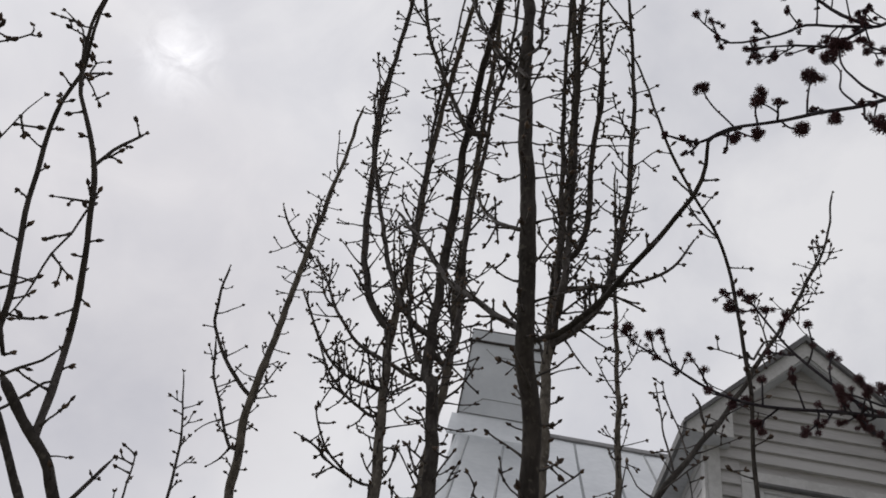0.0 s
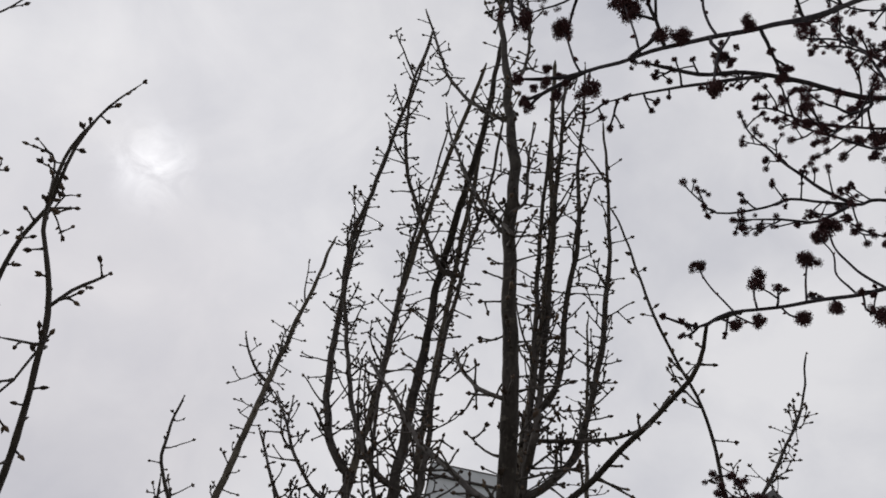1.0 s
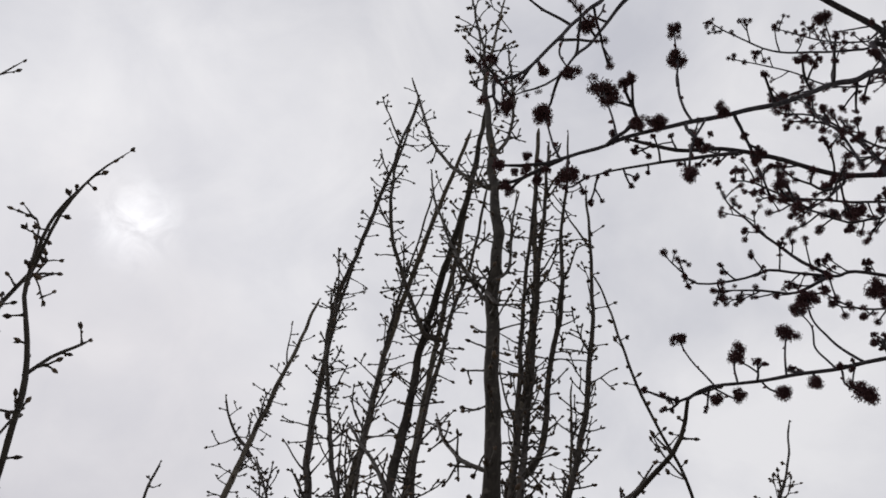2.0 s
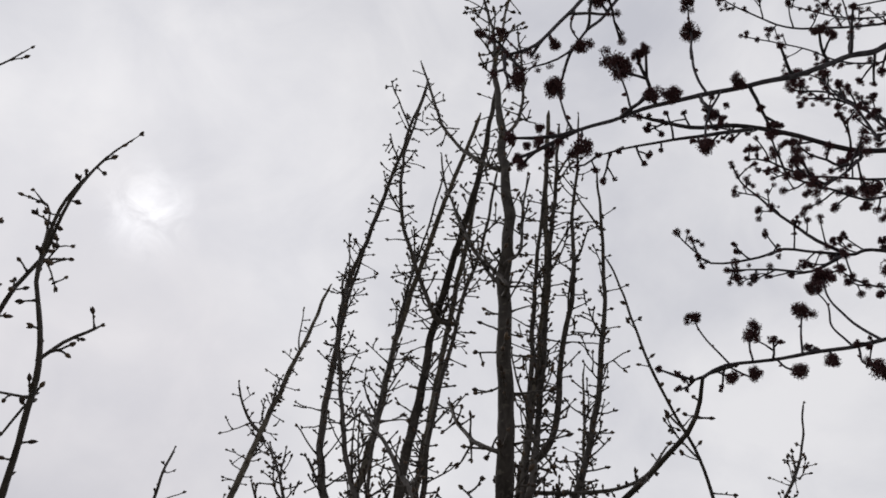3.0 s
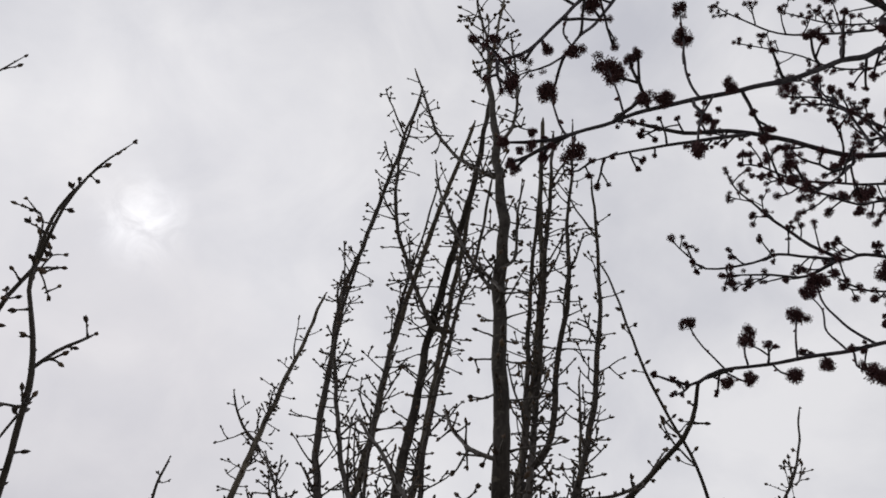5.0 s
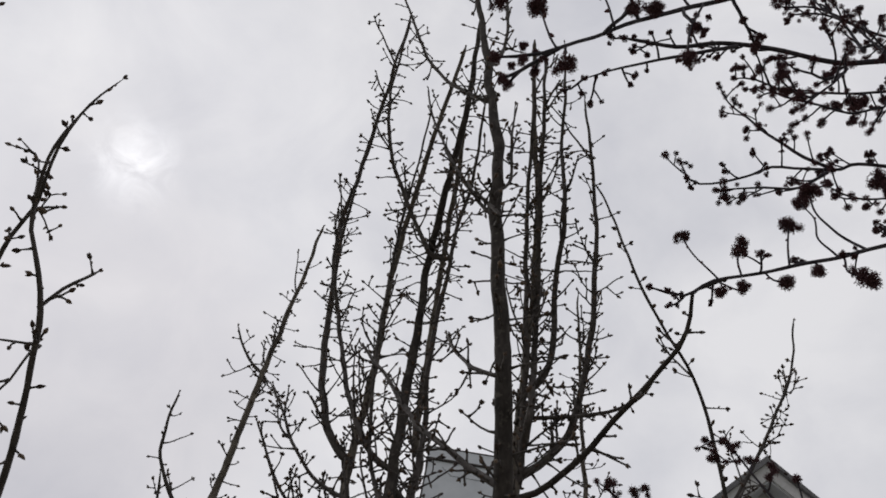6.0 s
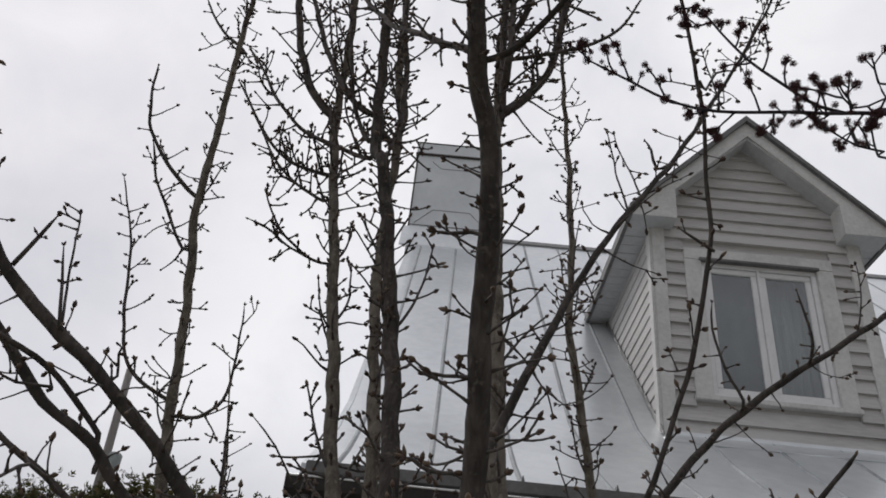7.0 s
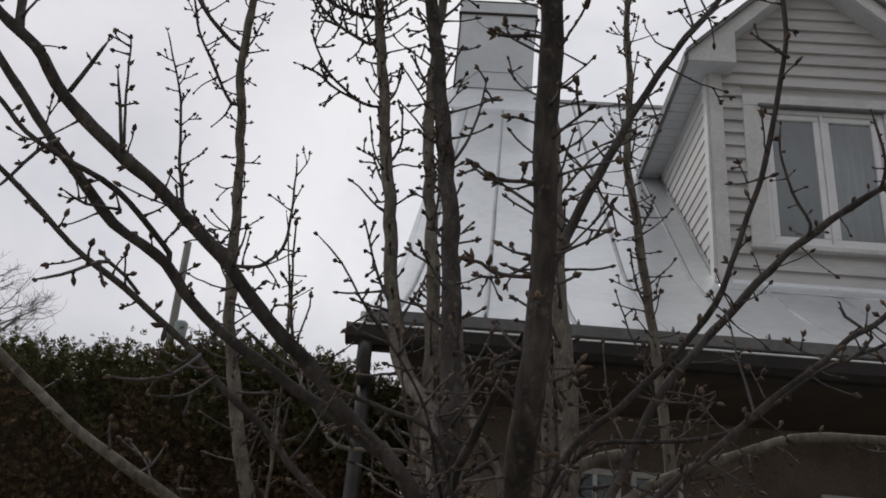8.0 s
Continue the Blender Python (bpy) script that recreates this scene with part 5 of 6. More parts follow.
trunk(sapling, [(-1.0, 3.3, -0.05), (-1.05, 3.3, 0.9), (-1.18, 3.3, 1.64)], 0.045, 0.034, BARK_PALE)
limb(sapling, [(-1.17, 3.30, 1.66), (-1.34, 3.30, 2.16), (-1.46, 3.30, 2.66), (-1.55, 3.30, 3.37), (-1.63, 3.20, 3.99), (-1.61, 3.10, 4.47), (-1.60, 3.00, 5.01), (-1.58, 2.90, 5.64), (-1.52, 2.66, 6.27)], 0.0328, 0.0084, BARK_PALE, spacing=0.040, size=0.0195, thick=0.0046, shoots=0.08)
limb(sapling, [(-1.63, 3.19, 4.04), (-1.63, 3.20, 4.05), (-1.80, 3.10, 4.17), (-1.94, 3.00, 4.36), (-1.97, 2.90, 4.54), (-1.97, 2.85, 4.73)], 0.0137, 0.0054, BARK_TWIG, spacing=0.040, size=0.0195, thick=0.0046, shoots=0.0)
limb(sapling, [(-1.60, 3.24, 3.76), (-1.66, 3.25, 3.75), (-1.79, 3.20, 3.96), (-1.87, 3.10, 4.11), (-1.91, 3.00, 4.28)], 0.0101, 0.0052, BARK_TWIG, spacing=0.040, size=0.0195, thick=0.0046, shoots=0.0)
limb(sapling, [(-1.49, 3.30, 2.89), (-1.54, 3.30, 2.90), (-1.71, 3.20, 3.00), (-1.78, 3.10, 3.23), (-1.83, 3.00, 3.60), (-1.97, 2.95, 3.99)], 0.0107, 0.0033, BARK_TWIG, spacing=0.040, size=0.0195, thick=0.0046, shoots=0.0)
limb(sapling, [(-1.48, 3.30, 2.81), (-1.31, 3.20, 2.78), (-1.18, 3.10, 2.84), (-1.17, 3.10, 3.01), (-1.18, 3.10, 3.20), (-1.20, 3.10, 3.36)], 0.0105, 0.0030, BARK_TWIG, spacing=0.040, size=0.0195, thick=0.0046, shoots=0.0)
limb(sapling, [(-1.60, 2.99, 5.04), (-1.56, 3.00, 5.04), (-1.74, 3.00, 5.22), (-1.82, 2.95, 5.32), (-1.86, 2.90, 5.39)], 0.0112, 0.0058, BARK_TWIG, spacing=0.040, size=0.0195, thick=0.0046, shoots=0.0)
young_tree = thing("young_tree", "thin pale-barked young tree close to the house wall", "tree", (0.5, 2.35, 0))
limb(young_tree, [(0.50, 2.38, -0.05), (0.52, 2.40, 0.90), (0.49, 2.40, 1.77), (0.46, 2.45, 2.21), (0.42, 2.50, 2.68), (0.37, 2.50, 3.06), (0.37, 2.50, 3.61), (0.34, 2.50, 4.31), (0.32, 2.50, 4.66), (0.26, 2.29, 5.46)], 0.0245, 0.0052, BARK_PALE, spacing=0.02, skip=0.2, reach=(0.03, 0.15), size=0.0165, thick=0.0033)
sprout = thing("sprout", "single thin upright sprout by the hedge", "tree", (-0.95, 2.9, 0))
limb(sprout, [(-0.95, 2.9, -0.05), (-0.98, 2.9, 1.0), (-1.01, 2.90, 2.09), (-1.04, 2.90, 2.39), (-1.06, 2.90, 2.58), (-1.10, 2.90, 2.79), (-1.14, 2.90, 2.95)], 0.0101, 0.0027, BARK_PALE, spacing=0.045, skip=0.4)
maple = thing("maple_tree", "red maple in dark red flower with long arching boughs", "tree", (2.9, 0.5, 0))
trunk(maple, [(2.9, 0.5, -0.05), (2.88, 0.48, 1.5), (2.9, 0.45, 3.2), (2.86, 0.4, 5.0), (2.8, 0.35, 6.8)], 0.17, 0.06, MAPLE_BARK)
bough(maple, [(2.84, 0.42, 2.65), (1.69, 0.06, 3.25), (0.55, -0.30, 3.55), (0.43, -0.30, 3.43), (0.18, -0.32, 3.09), (-0.03, -0.33, 2.85), (-0.14, -0.34, 2.70), (-0.20, -0.35, 2.60), (-0.25, -0.35, 2.58)], 0.0160, 0.0019, spacing=0.085, reach=(0.04, 0.1), size=0.018)
bough(maple, [(2.84, 0.42, 2.79), (1.78, 0.21, 3.39), (0.73, 0.00, 3.69), (0.62, 0.00, 3.66), (0.49, 0.00, 3.61), (0.38, 0.00, 3.65), (0.23, 0.00, 3.64), (0.12, 0.00, 3.59), (-0.00, 0.00, 3.61)], 0.0160, 0.0042, spacing=0.05, reach=(0.03, 0.1), size=0.0185)
bough(maple, [(0.27, 0.00, 3.64), (0.16, 0.00, 3.56), (0.02, 0.00, 3.45), (-0.09, 0.00, 3.35)], 0.0051, 0.0019, spacing=0.05, reach=(0.02, 0.07), size=0.017)
bough(maple, [(2.84, 0.42, 2.51), (1.81, 0.36, 3.11), (0.77, 0.30, 3.41), (0.66, 0.30, 3.34), (0.53, 0.30, 3.26), (0.33, 0.30, 3.15), (0.23, 0.30, 3.10), (0.16, 0.30, 3.04), (0.09, 0.30, 3.05)], 0.0140, 0.0030, spacing=0.09, reach=(0.03, 0.08), size=0.018)
bough(maple, [(2.84, 0.42, 3.34), (1.94, 0.36, 3.94), (1.04, 0.30, 4.24), (0.90, 0.30, 4.20), (0.74, 0.30, 4.15), (0.59, 0.30, 4.12), (0.49, 0.30, 4.18), (0.42, 0.30, 4.16)], 0.0134, 0.0029, spacing=0.036, reach=(0.02, 0.11), size=0.025)
bough(maple, [(2.84, 0.42, 3.10), (1.92, 0.46, 3.90), (1.00, 0.50, 4.10), (0.77, 0.50, 4.03), (0.64, 0.50, 4.01), (0.57, 0.50, 4.00), (0.48, 0.50, 3.92), (0.37, 0.50, 3.85), (0.31, 0.50, 3.85), (0.28, 0.50, 3.96)], 0.0144, 0.0026, spacing=0.04, reach=(0.02, 0.1), size=0.022)
bough(maple, [(0.74, 0.50, 4.01), (0.66, 0.50, 3.92), (0.60, 0.50, 3.87), (0.52, 0.50, 3.86), (0.37, 0.50, 3.81)], 0.0058, 0.0022, spacing=0.04, reach=(0.02, 0.1), size=0.022)
bough(maple, [(2.84, 0.42, 4.01), (1.97, 0.21, 4.81), (1.11, 0.00, 5.01), (0.89, 0.00, 4.85), (0.71, 0.00, 4.72), (0.53, 0.00, 4.63), (0.46, 0.00, 4.70), (0.38, 0.00, 4.80), (0.34, 0.00, 4.88)], 0.0122, 0.0026, spacing=0.04, reach=(0.02, 0.1), size=0.022)
bough(maple, [(2.84, 0.42, 4.26), (2.04, 0.31, 5.06), (1.24, 0.20, 5.26), (1.04, 0.20, 5.11), (0.90, 0.20, 5.03), (0.80, 0.20, 5.09), (0.69, 0.20, 5.17), (0.57, 0.20, 5.17), (0.51, 0.20, 5.18)], 0.0105, 0.0026, spacing=0.04, reach=(0.02, 0.1), size=0.022)
bough(maple, [(2.84, 0.42, 3.55), (1.49, 0.04, 4.15), (0.14, -0.35, 4.45), (-0.09, -0.35, 3.63), (-0.18, -0.35, 3.26), (-0.23, -0.35, 3.00), (-0.26, -0.35, 2.89), (-0.29, -0.35, 2.85)], 0.0166, 0.0024, spacing=0.11, size=0.014)
bough(maple, [(-0.04, -0.35, 3.68), (-0.12, -0.30, 3.43), (-0.16, -0.30, 3.23), (-0.20, -0.30, 3.07), (-0.26, -0.30, 2.94)], 0.0048, 0.0013, spacing=0.11, size=0.014)
bough(maple, [(2.84, 0.42, 2.00), (1.90, 0.66, 2.60), (0.96, 0.90, 2.90), (0.86, 0.90, 2.89), (0.68, 0.90, 2.87), (0.49, 0.90, 2.85), (0.36, 0.90, 2.86), (0.24, 0.90, 2.92), (0.14, 0.90, 2.98)], 0.0129, 0.0029, spacing=0.036, reach=(0.02, 0.11), size=0.025)
bough(maple, [(0.76, 0.90, 2.88), (0.67, 0.90, 2.91), (0.55, 0.90, 3.03), (0.43, 0.90, 3.22)], 0.0046, 0.0024, spacing=0.036, reach=(0.02, 0.11), size=0.025)
bough(maple, [(2.84, 0.42, 1.90), (1.88, 0.66, 2.47), (0.92, 0.90, 2.74), (0.83, 0.90, 2.77), (0.77, 0.90, 2.78), (0.71, 0.90, 2.82), (0.68, 0.90, 2.86)], 0.0086, 0.0023, spacing=0.036, reach=(0.02, 0.11), size=0.025)
bough(maple, [(2.84, 0.42, 3.57), (1.95, 0.31, 4.17), (1.07, 0.20, 4.47), (0.92, 0.20, 4.42), (0.85, 0.20, 4.48), (0.75, 0.20, 4.56), (0.63, 0.20, 4.52)], 0.0107, 0.0032, spacing=0.036, reach=(0.02, 0.11), size=0.025)
bough(maple, [(0.77, 0.50, 4.03), (0.69, 0.50, 4.09), (0.64, 0.50, 4.16), (0.58, 0.50, 4.24), (0.54, 0.50, 4.34), (0.50, 0.50, 4.43), (0.48, 0.50, 4.55)], 0.0062, 0.0022, spacing=0.04, reach=(0.02, 0.1), size=0.022)
bough(maple, [(2.84, 0.42, 4.67), (2.09, 0.26, 5.47), (1.33, 0.10, 5.67), (1.09, 0.10, 5.42), (0.91, 0.10, 5.31), (0.78, 0.10, 5.35), (0.72, 0.10, 5.40)], 0.0090, 0.0030, spacing=0.04, reach=(0.02, 0.1), size=0.022)
bough(maple, [(2.84, 0.42, 3.18), (1.89, 0.31, 3.78), (0.94, 0.20, 4.08), (0.87, 0.20, 4.29), (0.82, 0.20, 4.52), (0.73, 0.20, 4.63), (0.60, 0.20, 4.59)], 0.0118, 0.0033, spacing=0.036, reach=(0.02, 0.11), size=0.025)
bough(maple, [(2.84, 0.42, 2.91), (1.89, 0.41, 3.51), (0.94, 0.40, 3.81), (0.80, 0.40, 3.72), (0.70, 0.40, 3.70), (0.64, 0.40, 3.75)], 0.0114, 0.0026, spacing=0.036, reach=(0.02, 0.11), size=0.025)
bough(maple, [(2.84, 0.42, 3.08), (1.89, 0.33, 3.68), (0.93, 0.25, 3.98), (0.80, 0.25, 3.97), (0.69, 0.25, 3.91), (0.62, 0.25, 3.93), (0.54, 0.25, 3.95), (0.47, 0.25, 4.01)], 0.0116, 0.0027, spacing=0.036, reach=(0.02, 0.11), size=0.025)
bough(maple, [(2.84, 0.42, 1.99), (1.87, 0.61, 2.59), (0.90, 0.80, 2.89), (0.80, 0.80, 2.84), (0.72, 0.80, 2.80), (0.69, 0.80, 2.87)], 0.0086, 0.0022, spacing=0.036, reach=(0.02, 0.11), size=0.025)
bough(maple, [(0.52, 0.00, 3.64), (0.50, 0.00, 3.56), (0.45, 0.00, 3.51), (0.42, 0.00, 3.53), (0.38, 0.00, 3.54), (0.36, 0.00, 3.60)], 0.0044, 0.0018, spacing=0.04, reach=(0.02, 0.1), size=0.022)
bough(maple, [(0.51, 0.00, 3.58), (0.44, 0.00, 3.46), (0.39, 0.00, 3.39), (0.36, 0.00, 3.34)], 0.0034, 0.0016, spacing=0.04, reach=(0.02, 0.1), size=0.022)
bough(maple, [(0.58, 0.00, 3.70), (0.58, 0.00, 3.88), (0.55, 0.00, 3.99), (0.53, 0.00, 4.12), (0.48, -0.00, 4.15)], 0.0042, 0.0018, spacing=0.04, reach=(0.02, 0.1), size=0.022)
bough(maple, [(0.40, 0.00, 3.43), (0.36, 0.00, 3.42), (0.31, 0.00, 3.41)], 0.0022, 0.0014, spacing=0.04, reach=(0.02, 0.1), size=0.022)
shoot(maple, [(0.29, 0.30, 3.14), (0.29, 0.30, 3.18), (0.30, 0.30, 3.23)], 0.0025, 0.0347)
shoot(maple, [(0.24, 0.30, 3.11), (0.21, 0.30, 3.16), (0.19, 0.30, 3.21), (0.18, 0.30, 3.25)], 0.0024, 0.0252)
shoot(maple, [(0.40, 0.30, 3.19), (0.41, 0.30, 3.26), (0.43, 0.30, 3.35)], 0.0026, 0.0371)
shoot(maple, [(0.59, 0.30, 3.30), (0.56, 0.33, 3.40), (0.55, 0.36, 3.54), (0.57, 0.38, 3.66)], 0.0034, 0.0463)
shoot(maple, [(0.52, 0.30, 3.25), (0.51, 0.33, 3.36), (0.54, 0.36, 3.50), (0.53, 0.38, 3.60)], 0.0027, 0.0338)
shoot(maple, [(0.34, 0.30, 3.16), (0.35, 0.29, 3.12), (0.37, 0.28, 3.10)], 0.0025, 0.0285)
shoot(maple, [(0.24, 0.30, 3.10), (0.27, 0.29, 3.07), (0.28, 0.28, 3.07)], 0.0024, 0.0235)
shoot(maple, [(0.53, 0.30, 3.25), (0.52, 0.29, 3.19), (0.54, 0.28, 3.16)], 0.0027, 0.0396)
shoot(maple, [(0.46, 0.30, 3.22), (0.46, 0.29, 3.19), (0.45, 0.28, 3.16)], 0.0027, 0.0274)
shoot(maple, [(0.21, 0.30, 3.08), (0.22, 0.29, 3.06), (0.23, 0.28, 3.04)], 0.0023, 0.0209)
shoot(maple, [(-0.18, -0.34, 2.65), (-0.19, -0.34, 2.68), (-0.20, -0.34, 2.74), (-0.21, -0.34, 2.78)], 0.0016, 0.0241)
shoot(maple, [(-0.11, -0.34, 2.74), (-0.12, -0.34, 2.84), (-0.13, -0.34, 2.93)], 0.0017, 0.0320)
shoot(maple, [(-0.00, -0.33, 2.88), (-0.01, -0.33, 2.97), (-0.00, -0.33, 3.18)], 0.0023, 0.0294)
shoot(maple, [(-0.01, -0.33, 3.03), (-0.00, -0.33, 3.18), (0.01, -0.33, 3.37)], 0.0019, 0.0248)
shoot(maple, [(-0.05, -0.33, 2.83), (-0.05, -0.34, 2.81), (-0.06, -0.35, 2.80)], 0.0016, 0.0207)
shoot(maple, [(0.05, -0.33, 2.93), (0.04, -0.34, 2.91), (0.04, -0.35, 2.89)], 0.0017, 0.0180)
shoot(maple, [(0.02, -0.33, 2.90), (-0.01, -0.33, 2.78), (-0.02, -0.33, 2.70)], 0.0020, 0.0192)
shoot(maple, [(-0.17, -0.34, 2.66), (-0.17, -0.34, 2.64), (-0.17, -0.34, 2.61)], 0.0013, 0.0207)
shoot(maple, [(0.30, -0.30, 3.28), (0.36, -0.30, 3.53), (0.41, -0.30, 3.83)], 0.0023, 0.0355)
shoot(maple, [(-0.27, -0.35, 2.88), (-0.27, -0.35, 2.82), (-0.26, -0.35, 2.76)], 0.0016, 0.0184)
shoot(maple, [(-0.27, -0.35, 2.88), (-0.29, -0.35, 2.92), (-0.30, -0.35, 2.95)], 0.0016, 0.0155)
shoot(maple, [(-0.28, -0.35, 2.86), (-0.30, -0.35, 2.88), (-0.33, -0.35, 2.93)], 0.0016, 0.0137)
shoot(maple, [(-0.20, -0.35, 3.13), (-0.20, -0.35, 3.02), (-0.18, -0.35, 2.95)], 0.0020, 0.0201)
shoot(maple, [(-0.23, -0.35, 3.00), (-0.23, -0.35, 2.96), (-0.22, -0.35, 2.93)], 0.0018, 0.0151)
shoot(maple, [(-0.13, -0.35, 3.40), (-0.14, -0.35, 3.30), (-0.16, -0.35, 3.24)], 0.0023, 0.0263)
shoot(maple, [(0.98, 0.50, 4.06), (0.94, 0.50, 4.04), (0.89, 0.50, 4.00)], 0.0055, 0.0586)
shoot(maple, [(0.81, 0.30, 4.17), (0.82, 0.30, 4.14), (0.78, 0.30, 4.09)], 0.0047, 0.0508)
shoot(maple, [(0.76, 0.20, 4.92), (0.68, 0.20, 4.81), (0.63, 0.20, 4.72)], 0.0048, 0.0558)

# ---- cedar hedge beside the house ----
hedge_thing = thing("hedge", "tall clipped cedar hedge, dark green above and browned below", "hedge", (-7, 5.9, 0))
HX0, HX1, HY0, HY1 = -13.0, -0.80, 5.45, 6.8


def hedge_top(x):
    corner = max(0.0, min(1.0, (x + 1.22) / 0.15))
    lean = 0.085 * (x + 2.2) if x < -2.2 else -0.13 * (x + 2.2)
    return 3.03 - 0.05 * corner + lean + 0.10 * noise.noise(Vector((x * 0.8, 0, 0))) + 0.05 * noise.noise(Vector((x * 3.1, 5, 0)))


# dark sheets within the hedge; their colour stands in for its inner shade
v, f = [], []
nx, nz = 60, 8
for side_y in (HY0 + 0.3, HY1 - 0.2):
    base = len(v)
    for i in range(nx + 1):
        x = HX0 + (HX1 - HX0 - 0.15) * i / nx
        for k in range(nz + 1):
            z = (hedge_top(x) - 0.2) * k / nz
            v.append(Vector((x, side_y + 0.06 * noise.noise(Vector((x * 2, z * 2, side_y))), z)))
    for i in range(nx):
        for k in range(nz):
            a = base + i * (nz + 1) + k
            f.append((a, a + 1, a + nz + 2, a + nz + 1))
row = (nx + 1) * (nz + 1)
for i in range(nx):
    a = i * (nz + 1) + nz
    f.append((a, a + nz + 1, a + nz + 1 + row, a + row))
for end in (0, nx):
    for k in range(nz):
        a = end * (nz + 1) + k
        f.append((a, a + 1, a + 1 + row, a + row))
part_raw("hedge_shade_core", v, f, HEDGE_SHADE_CORE, hedge_thing)


def spray(v, f, at, way, length, width):
    """One flat cedar frond: a midrib with leaflets fanning out of it on both sides."""
    side = way.cross(Vector((rng.gauss(0, 1), rng.gauss(0, 1), rng.gauss(0, 1)))).normalized()
    lift = way.cross(side) * 0.1 * length
    a = len(v)
    for s, h, reach in ((-1, 0.12, 0.62), (1, 0.2, 0.66), (-1, 0.42, 0.55), (1, 0.5, 0.48), (0, 0.3, 0.7)):
        p = at + way * (length * h) + lift * h
        tip = p + way * (length * reach * (0.62 if s else 1.0)) + side * (s * width * reach * 1.5) - lift * 0.4
        fat = side * (width * 0.3)
        q = (p + tip) * 0.5
        v.extend((p, q + fat, tip, q - fat))
        f.append((a, a + 1, a + 2, a + 3))
        a += 4


def clump(v, f, at, out, size, count, long=(0.05, 0.12)):
    for _ in range(count):
        way = (out + Vector((rng.gauss(0, 0.6), rng.gauss(0, 0.6), rng.gauss(0.1, 0.6)))).normalized()
        p = at + Vector((rng.gauss(0, size), rng.gauss(0, size * 0.5), rng.gauss(0, size)))
        k = rng.uniform(*long)
        spray(v, f, p, way, k, k * rng.uniform(0.28, 0.45))


gv, gf, wv, wf = [], [], [], []
for _ in range(9500):
    x = HX1 - (HX1 - HX0) * rng.random() ** 2.0
    top = hedge_top(x)
    z = rng.uniform(0.9, top)
    y = HY0 + 0.16 + 0.2 * noise.noise(Vector((x * 2.2, z * 2.2, 0))) + 0.08 * noise.noise(Vector((x * 7, z * 7, 3)))
    brown = noise.noise(Vector((x * 1.4, z * 1.4, 7))) + 0.6 * noise.noise(Vector((x * 5, z * 5, 9))) + (top - z - 0.36) * 1.15
    lists = (wv, wf) if brown > rng.uniform(-0.15, 0.4) else (gv, gf)
    clump(*lists, Vector((x, y, z)), Vector((0, -1, 0.25)), 0.06, 7, (0.035, 0.085))
for _ in range(3600):
    x = HX1 - (HX1 - HX0) * rng.random() ** 1.8
    y = rng.uniform(HY0 + 0.1, HY1 - 0.1)
    clump(gv, gf, Vector((x, y, hedge_top(x) - 0.1 + rng.uniform(-0.1, 0.09) * rng.random())), Vector((0, -0.2, 1)), 0.05, 4)
# loose feathery leaders over the clipped top
for _ in range(240):
    x = HX1 - (HX1 - HX0) * rng.random() ** 1.5
    p = Vector((x, rng.uniform(HY0 + 0.1, HY1 - 0.3), hedge_top(x) - 0.05))
    w = Vector((rng.gauss(0, 0.25), rng.gauss(0, 0.2), 1)).normalized()
    for k in range(4):
        clump(gv, gf, p, w, 0.008, 1, (0.05, 0.1))
        clump(gv, gf, p, w, 0.008, 1, (0.04, 0.08))
        p = p + w * 0.035
for _ in range(600):
    z = rng.uniform(0.5, hedge_top(HX1))
    clump(gv, gf, Vector((HX1 - 0.08, rng.uniform(HY0 + 0.1, HY1), z)), Vector((1, -0.3, 0.2)), 0.05, 4)
part_raw("green_spray", gv, gf, CEDAR, hedge_thing, "dark green cedar sprays", kind="stuff")
part_raw("browned_spray", wv, wf, BROWNED, hedge_thing, "browned inner sprays", kind="stuff")

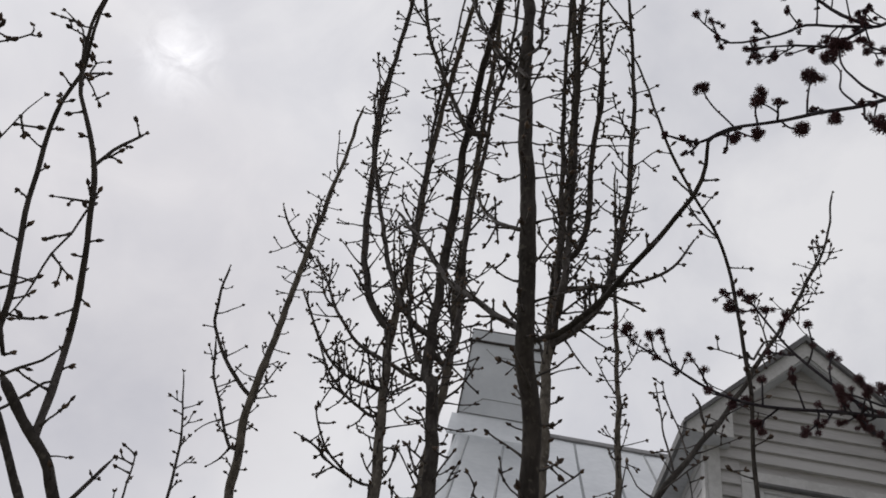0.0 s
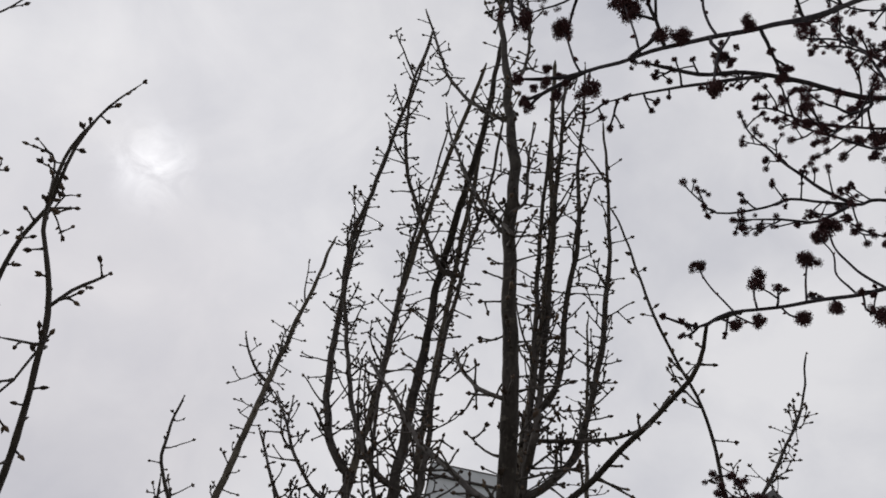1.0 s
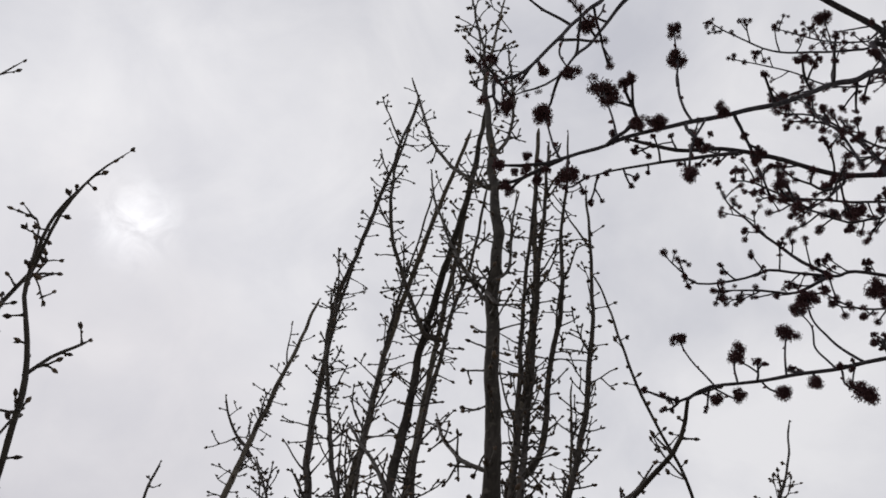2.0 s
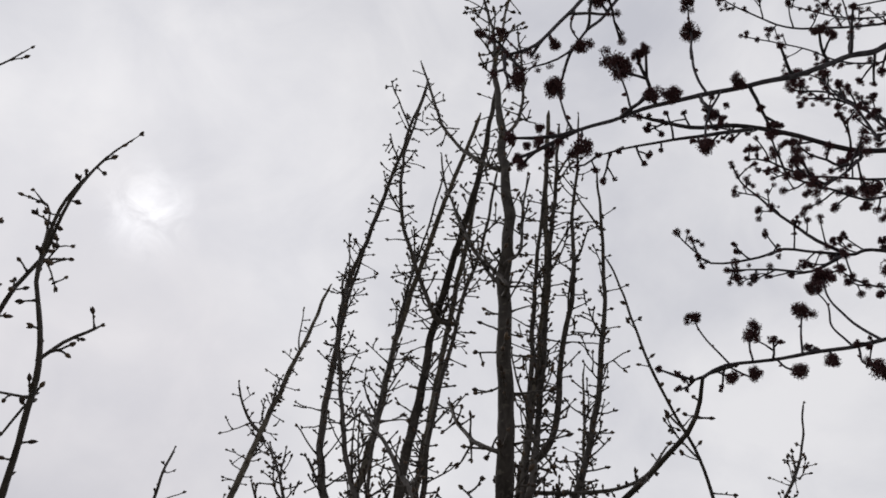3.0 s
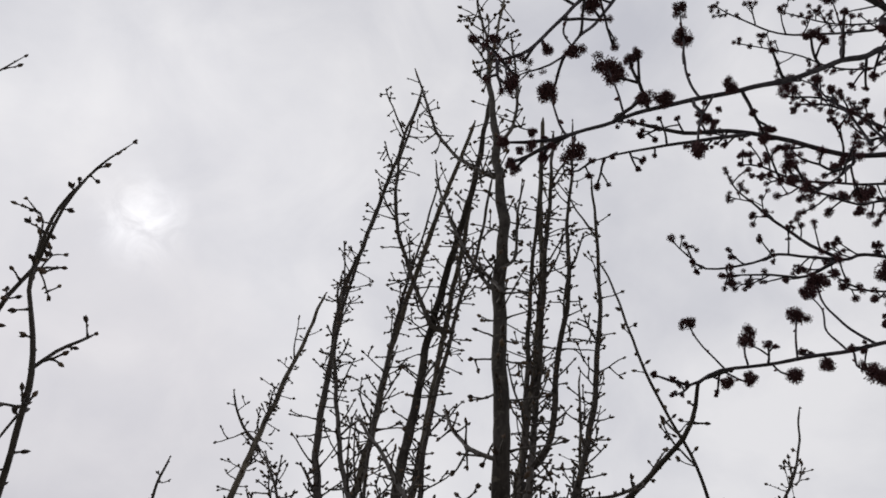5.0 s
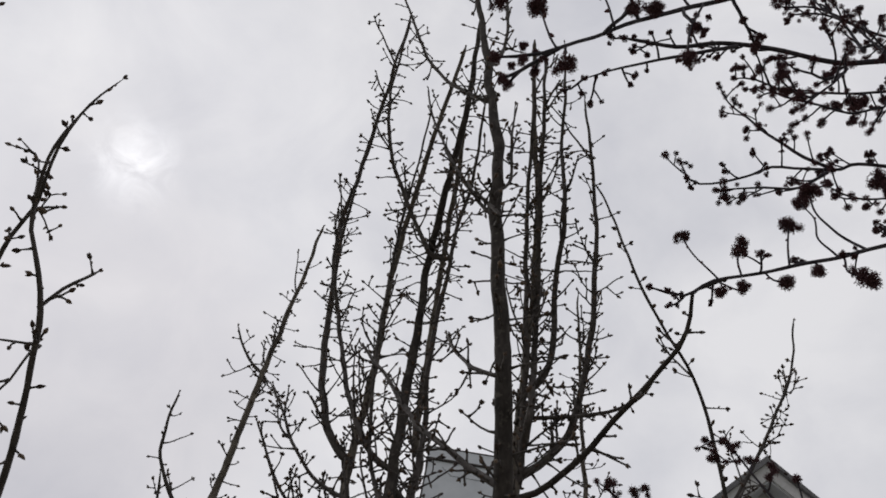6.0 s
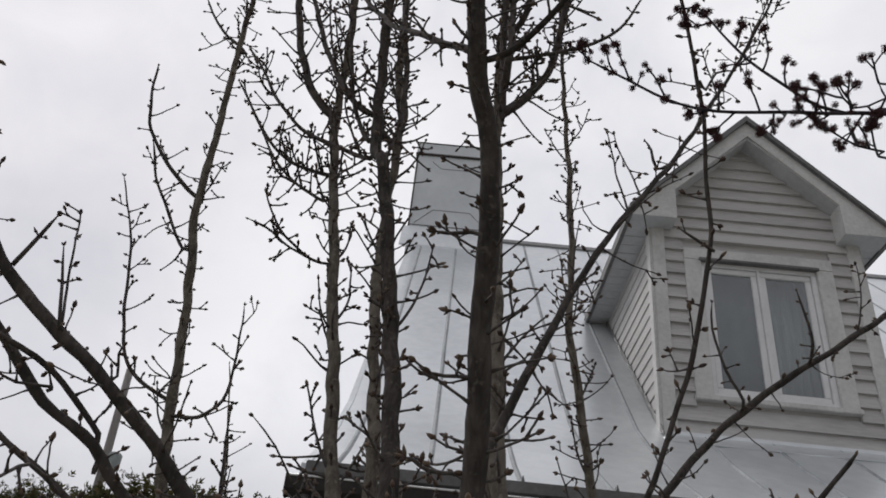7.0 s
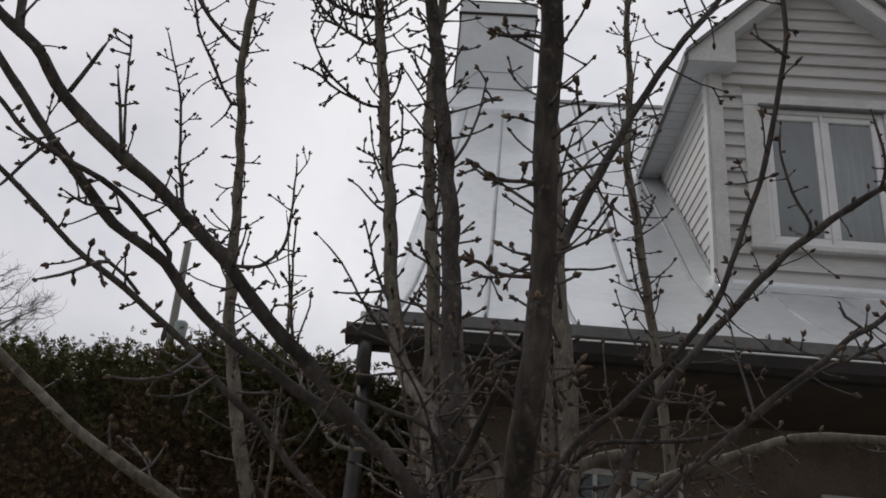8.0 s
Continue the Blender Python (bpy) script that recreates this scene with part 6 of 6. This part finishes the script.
# ---- utility pole and cable beyond the hedge ----
pole = thing("utility_pole", "weathered wooden utility pole with a grey transformer", "utility pole", (-6.0, 14, 0))
v, f = [], []
tube(v, f, [Vector((-6.05, 14, 0)), Vector((-6.14, 14, 4)), Vector((-6.3, 14, 7.4))], [0.1, 0.085, 0.07], 12)
part_raw("post", v, f, POLE_WOOD, pole, smooth=True)
v, f = [], []
tube(v, f, [Vector((-6.01, 13.9, z)) for z in (5.38, 5.41, 5.68, 5.72)], [0.08, 0.125, 0.125, 0.09], 16)
part_raw("transformer", v, f, TANK, pole, "grey-green transformer can")
for x in (-6.32, -6.28):
    v, f = [], []
    tube(v, f, [Vector((x, 13.9, z)) for z in (5.3, 5.4, 5.5, 5.62)], [0.02, 0.035, 0.025, 0.03], 8)
    part_raw("insulator", v, f, DARK_METAL, pole)
v, f = [], []
line = [Vector((-6.15, 13.9, 5.5)).lerp(Vector((-0.98, 4.6, 2.72)), t / 20) - Vector((0, 0, 0.9 * t / 20 * (1 - t / 20))) for t in range(21)]
tube(v, f, line, [0.006] * 21, 5)
tagged(part_raw("service_cable", v, f, DARK_METAL), "thin dark service cable from pole to house corner", "cable")

# ---- bare tree far off ----
far_tree = thing("far_tree", "bare deciduous tree far beyond the hedge", "tree", (-18.5, 25, 0))
frng = random.Random(5)


def grow(v, f, at, way, length, radius, level):
    line, q, w = [at], at.copy(), way
    for _ in range(4):
        w = (w + Vector((frng.gauss(0, 0.12), frng.gauss(0, 0.12), frng.gauss(0.04, 0.1)))).normalized()
        q = q + w * length / 4
        line.append(q.copy())
    tube(v, f, line, [radius * (1 - 0.12 * i) for i in range(5)], 6 if level < 3 else 4, False)
    if level >= 6:
        return
    for _ in range(3 if level < 5 else 4):
        at2 = line[frng.choice((2, 3, 4, 4))]
        w2 = (w + 0.75 * Vector((frng.gauss(0, 1), frng.gauss(0, 1), frng.gauss(0.1, 0.7)))).normalized()
        grow(v, f, at2, w2, length * frng.uniform(0.6, 0.78), radius * 0.55, level + 1)


v, f = [], []
tube(v, f, [Vector((-18.5, 25, 0)), Vector((-18.4, 25, 3)), Vector((-18.5, 25, 6.6))], [0.3, 0.24, 0.2], 10, False)
part_raw("trunk", v, f, FAR_BARK, far_tree)
v, f = [], []
for k in range(4):
    a = k * 1.57 + 0.5
    grow(v, f, Vector((-18.5, 25, 5.0 + 0.5 * k)), Vector((0.7 * math.cos(a), 0.7 * math.sin(a), 0.8)).normalized(), 2.4, 0.12, 1)
part_raw("crown", v, f, FAR_BARK, far_tree, "fine bare grey branches")
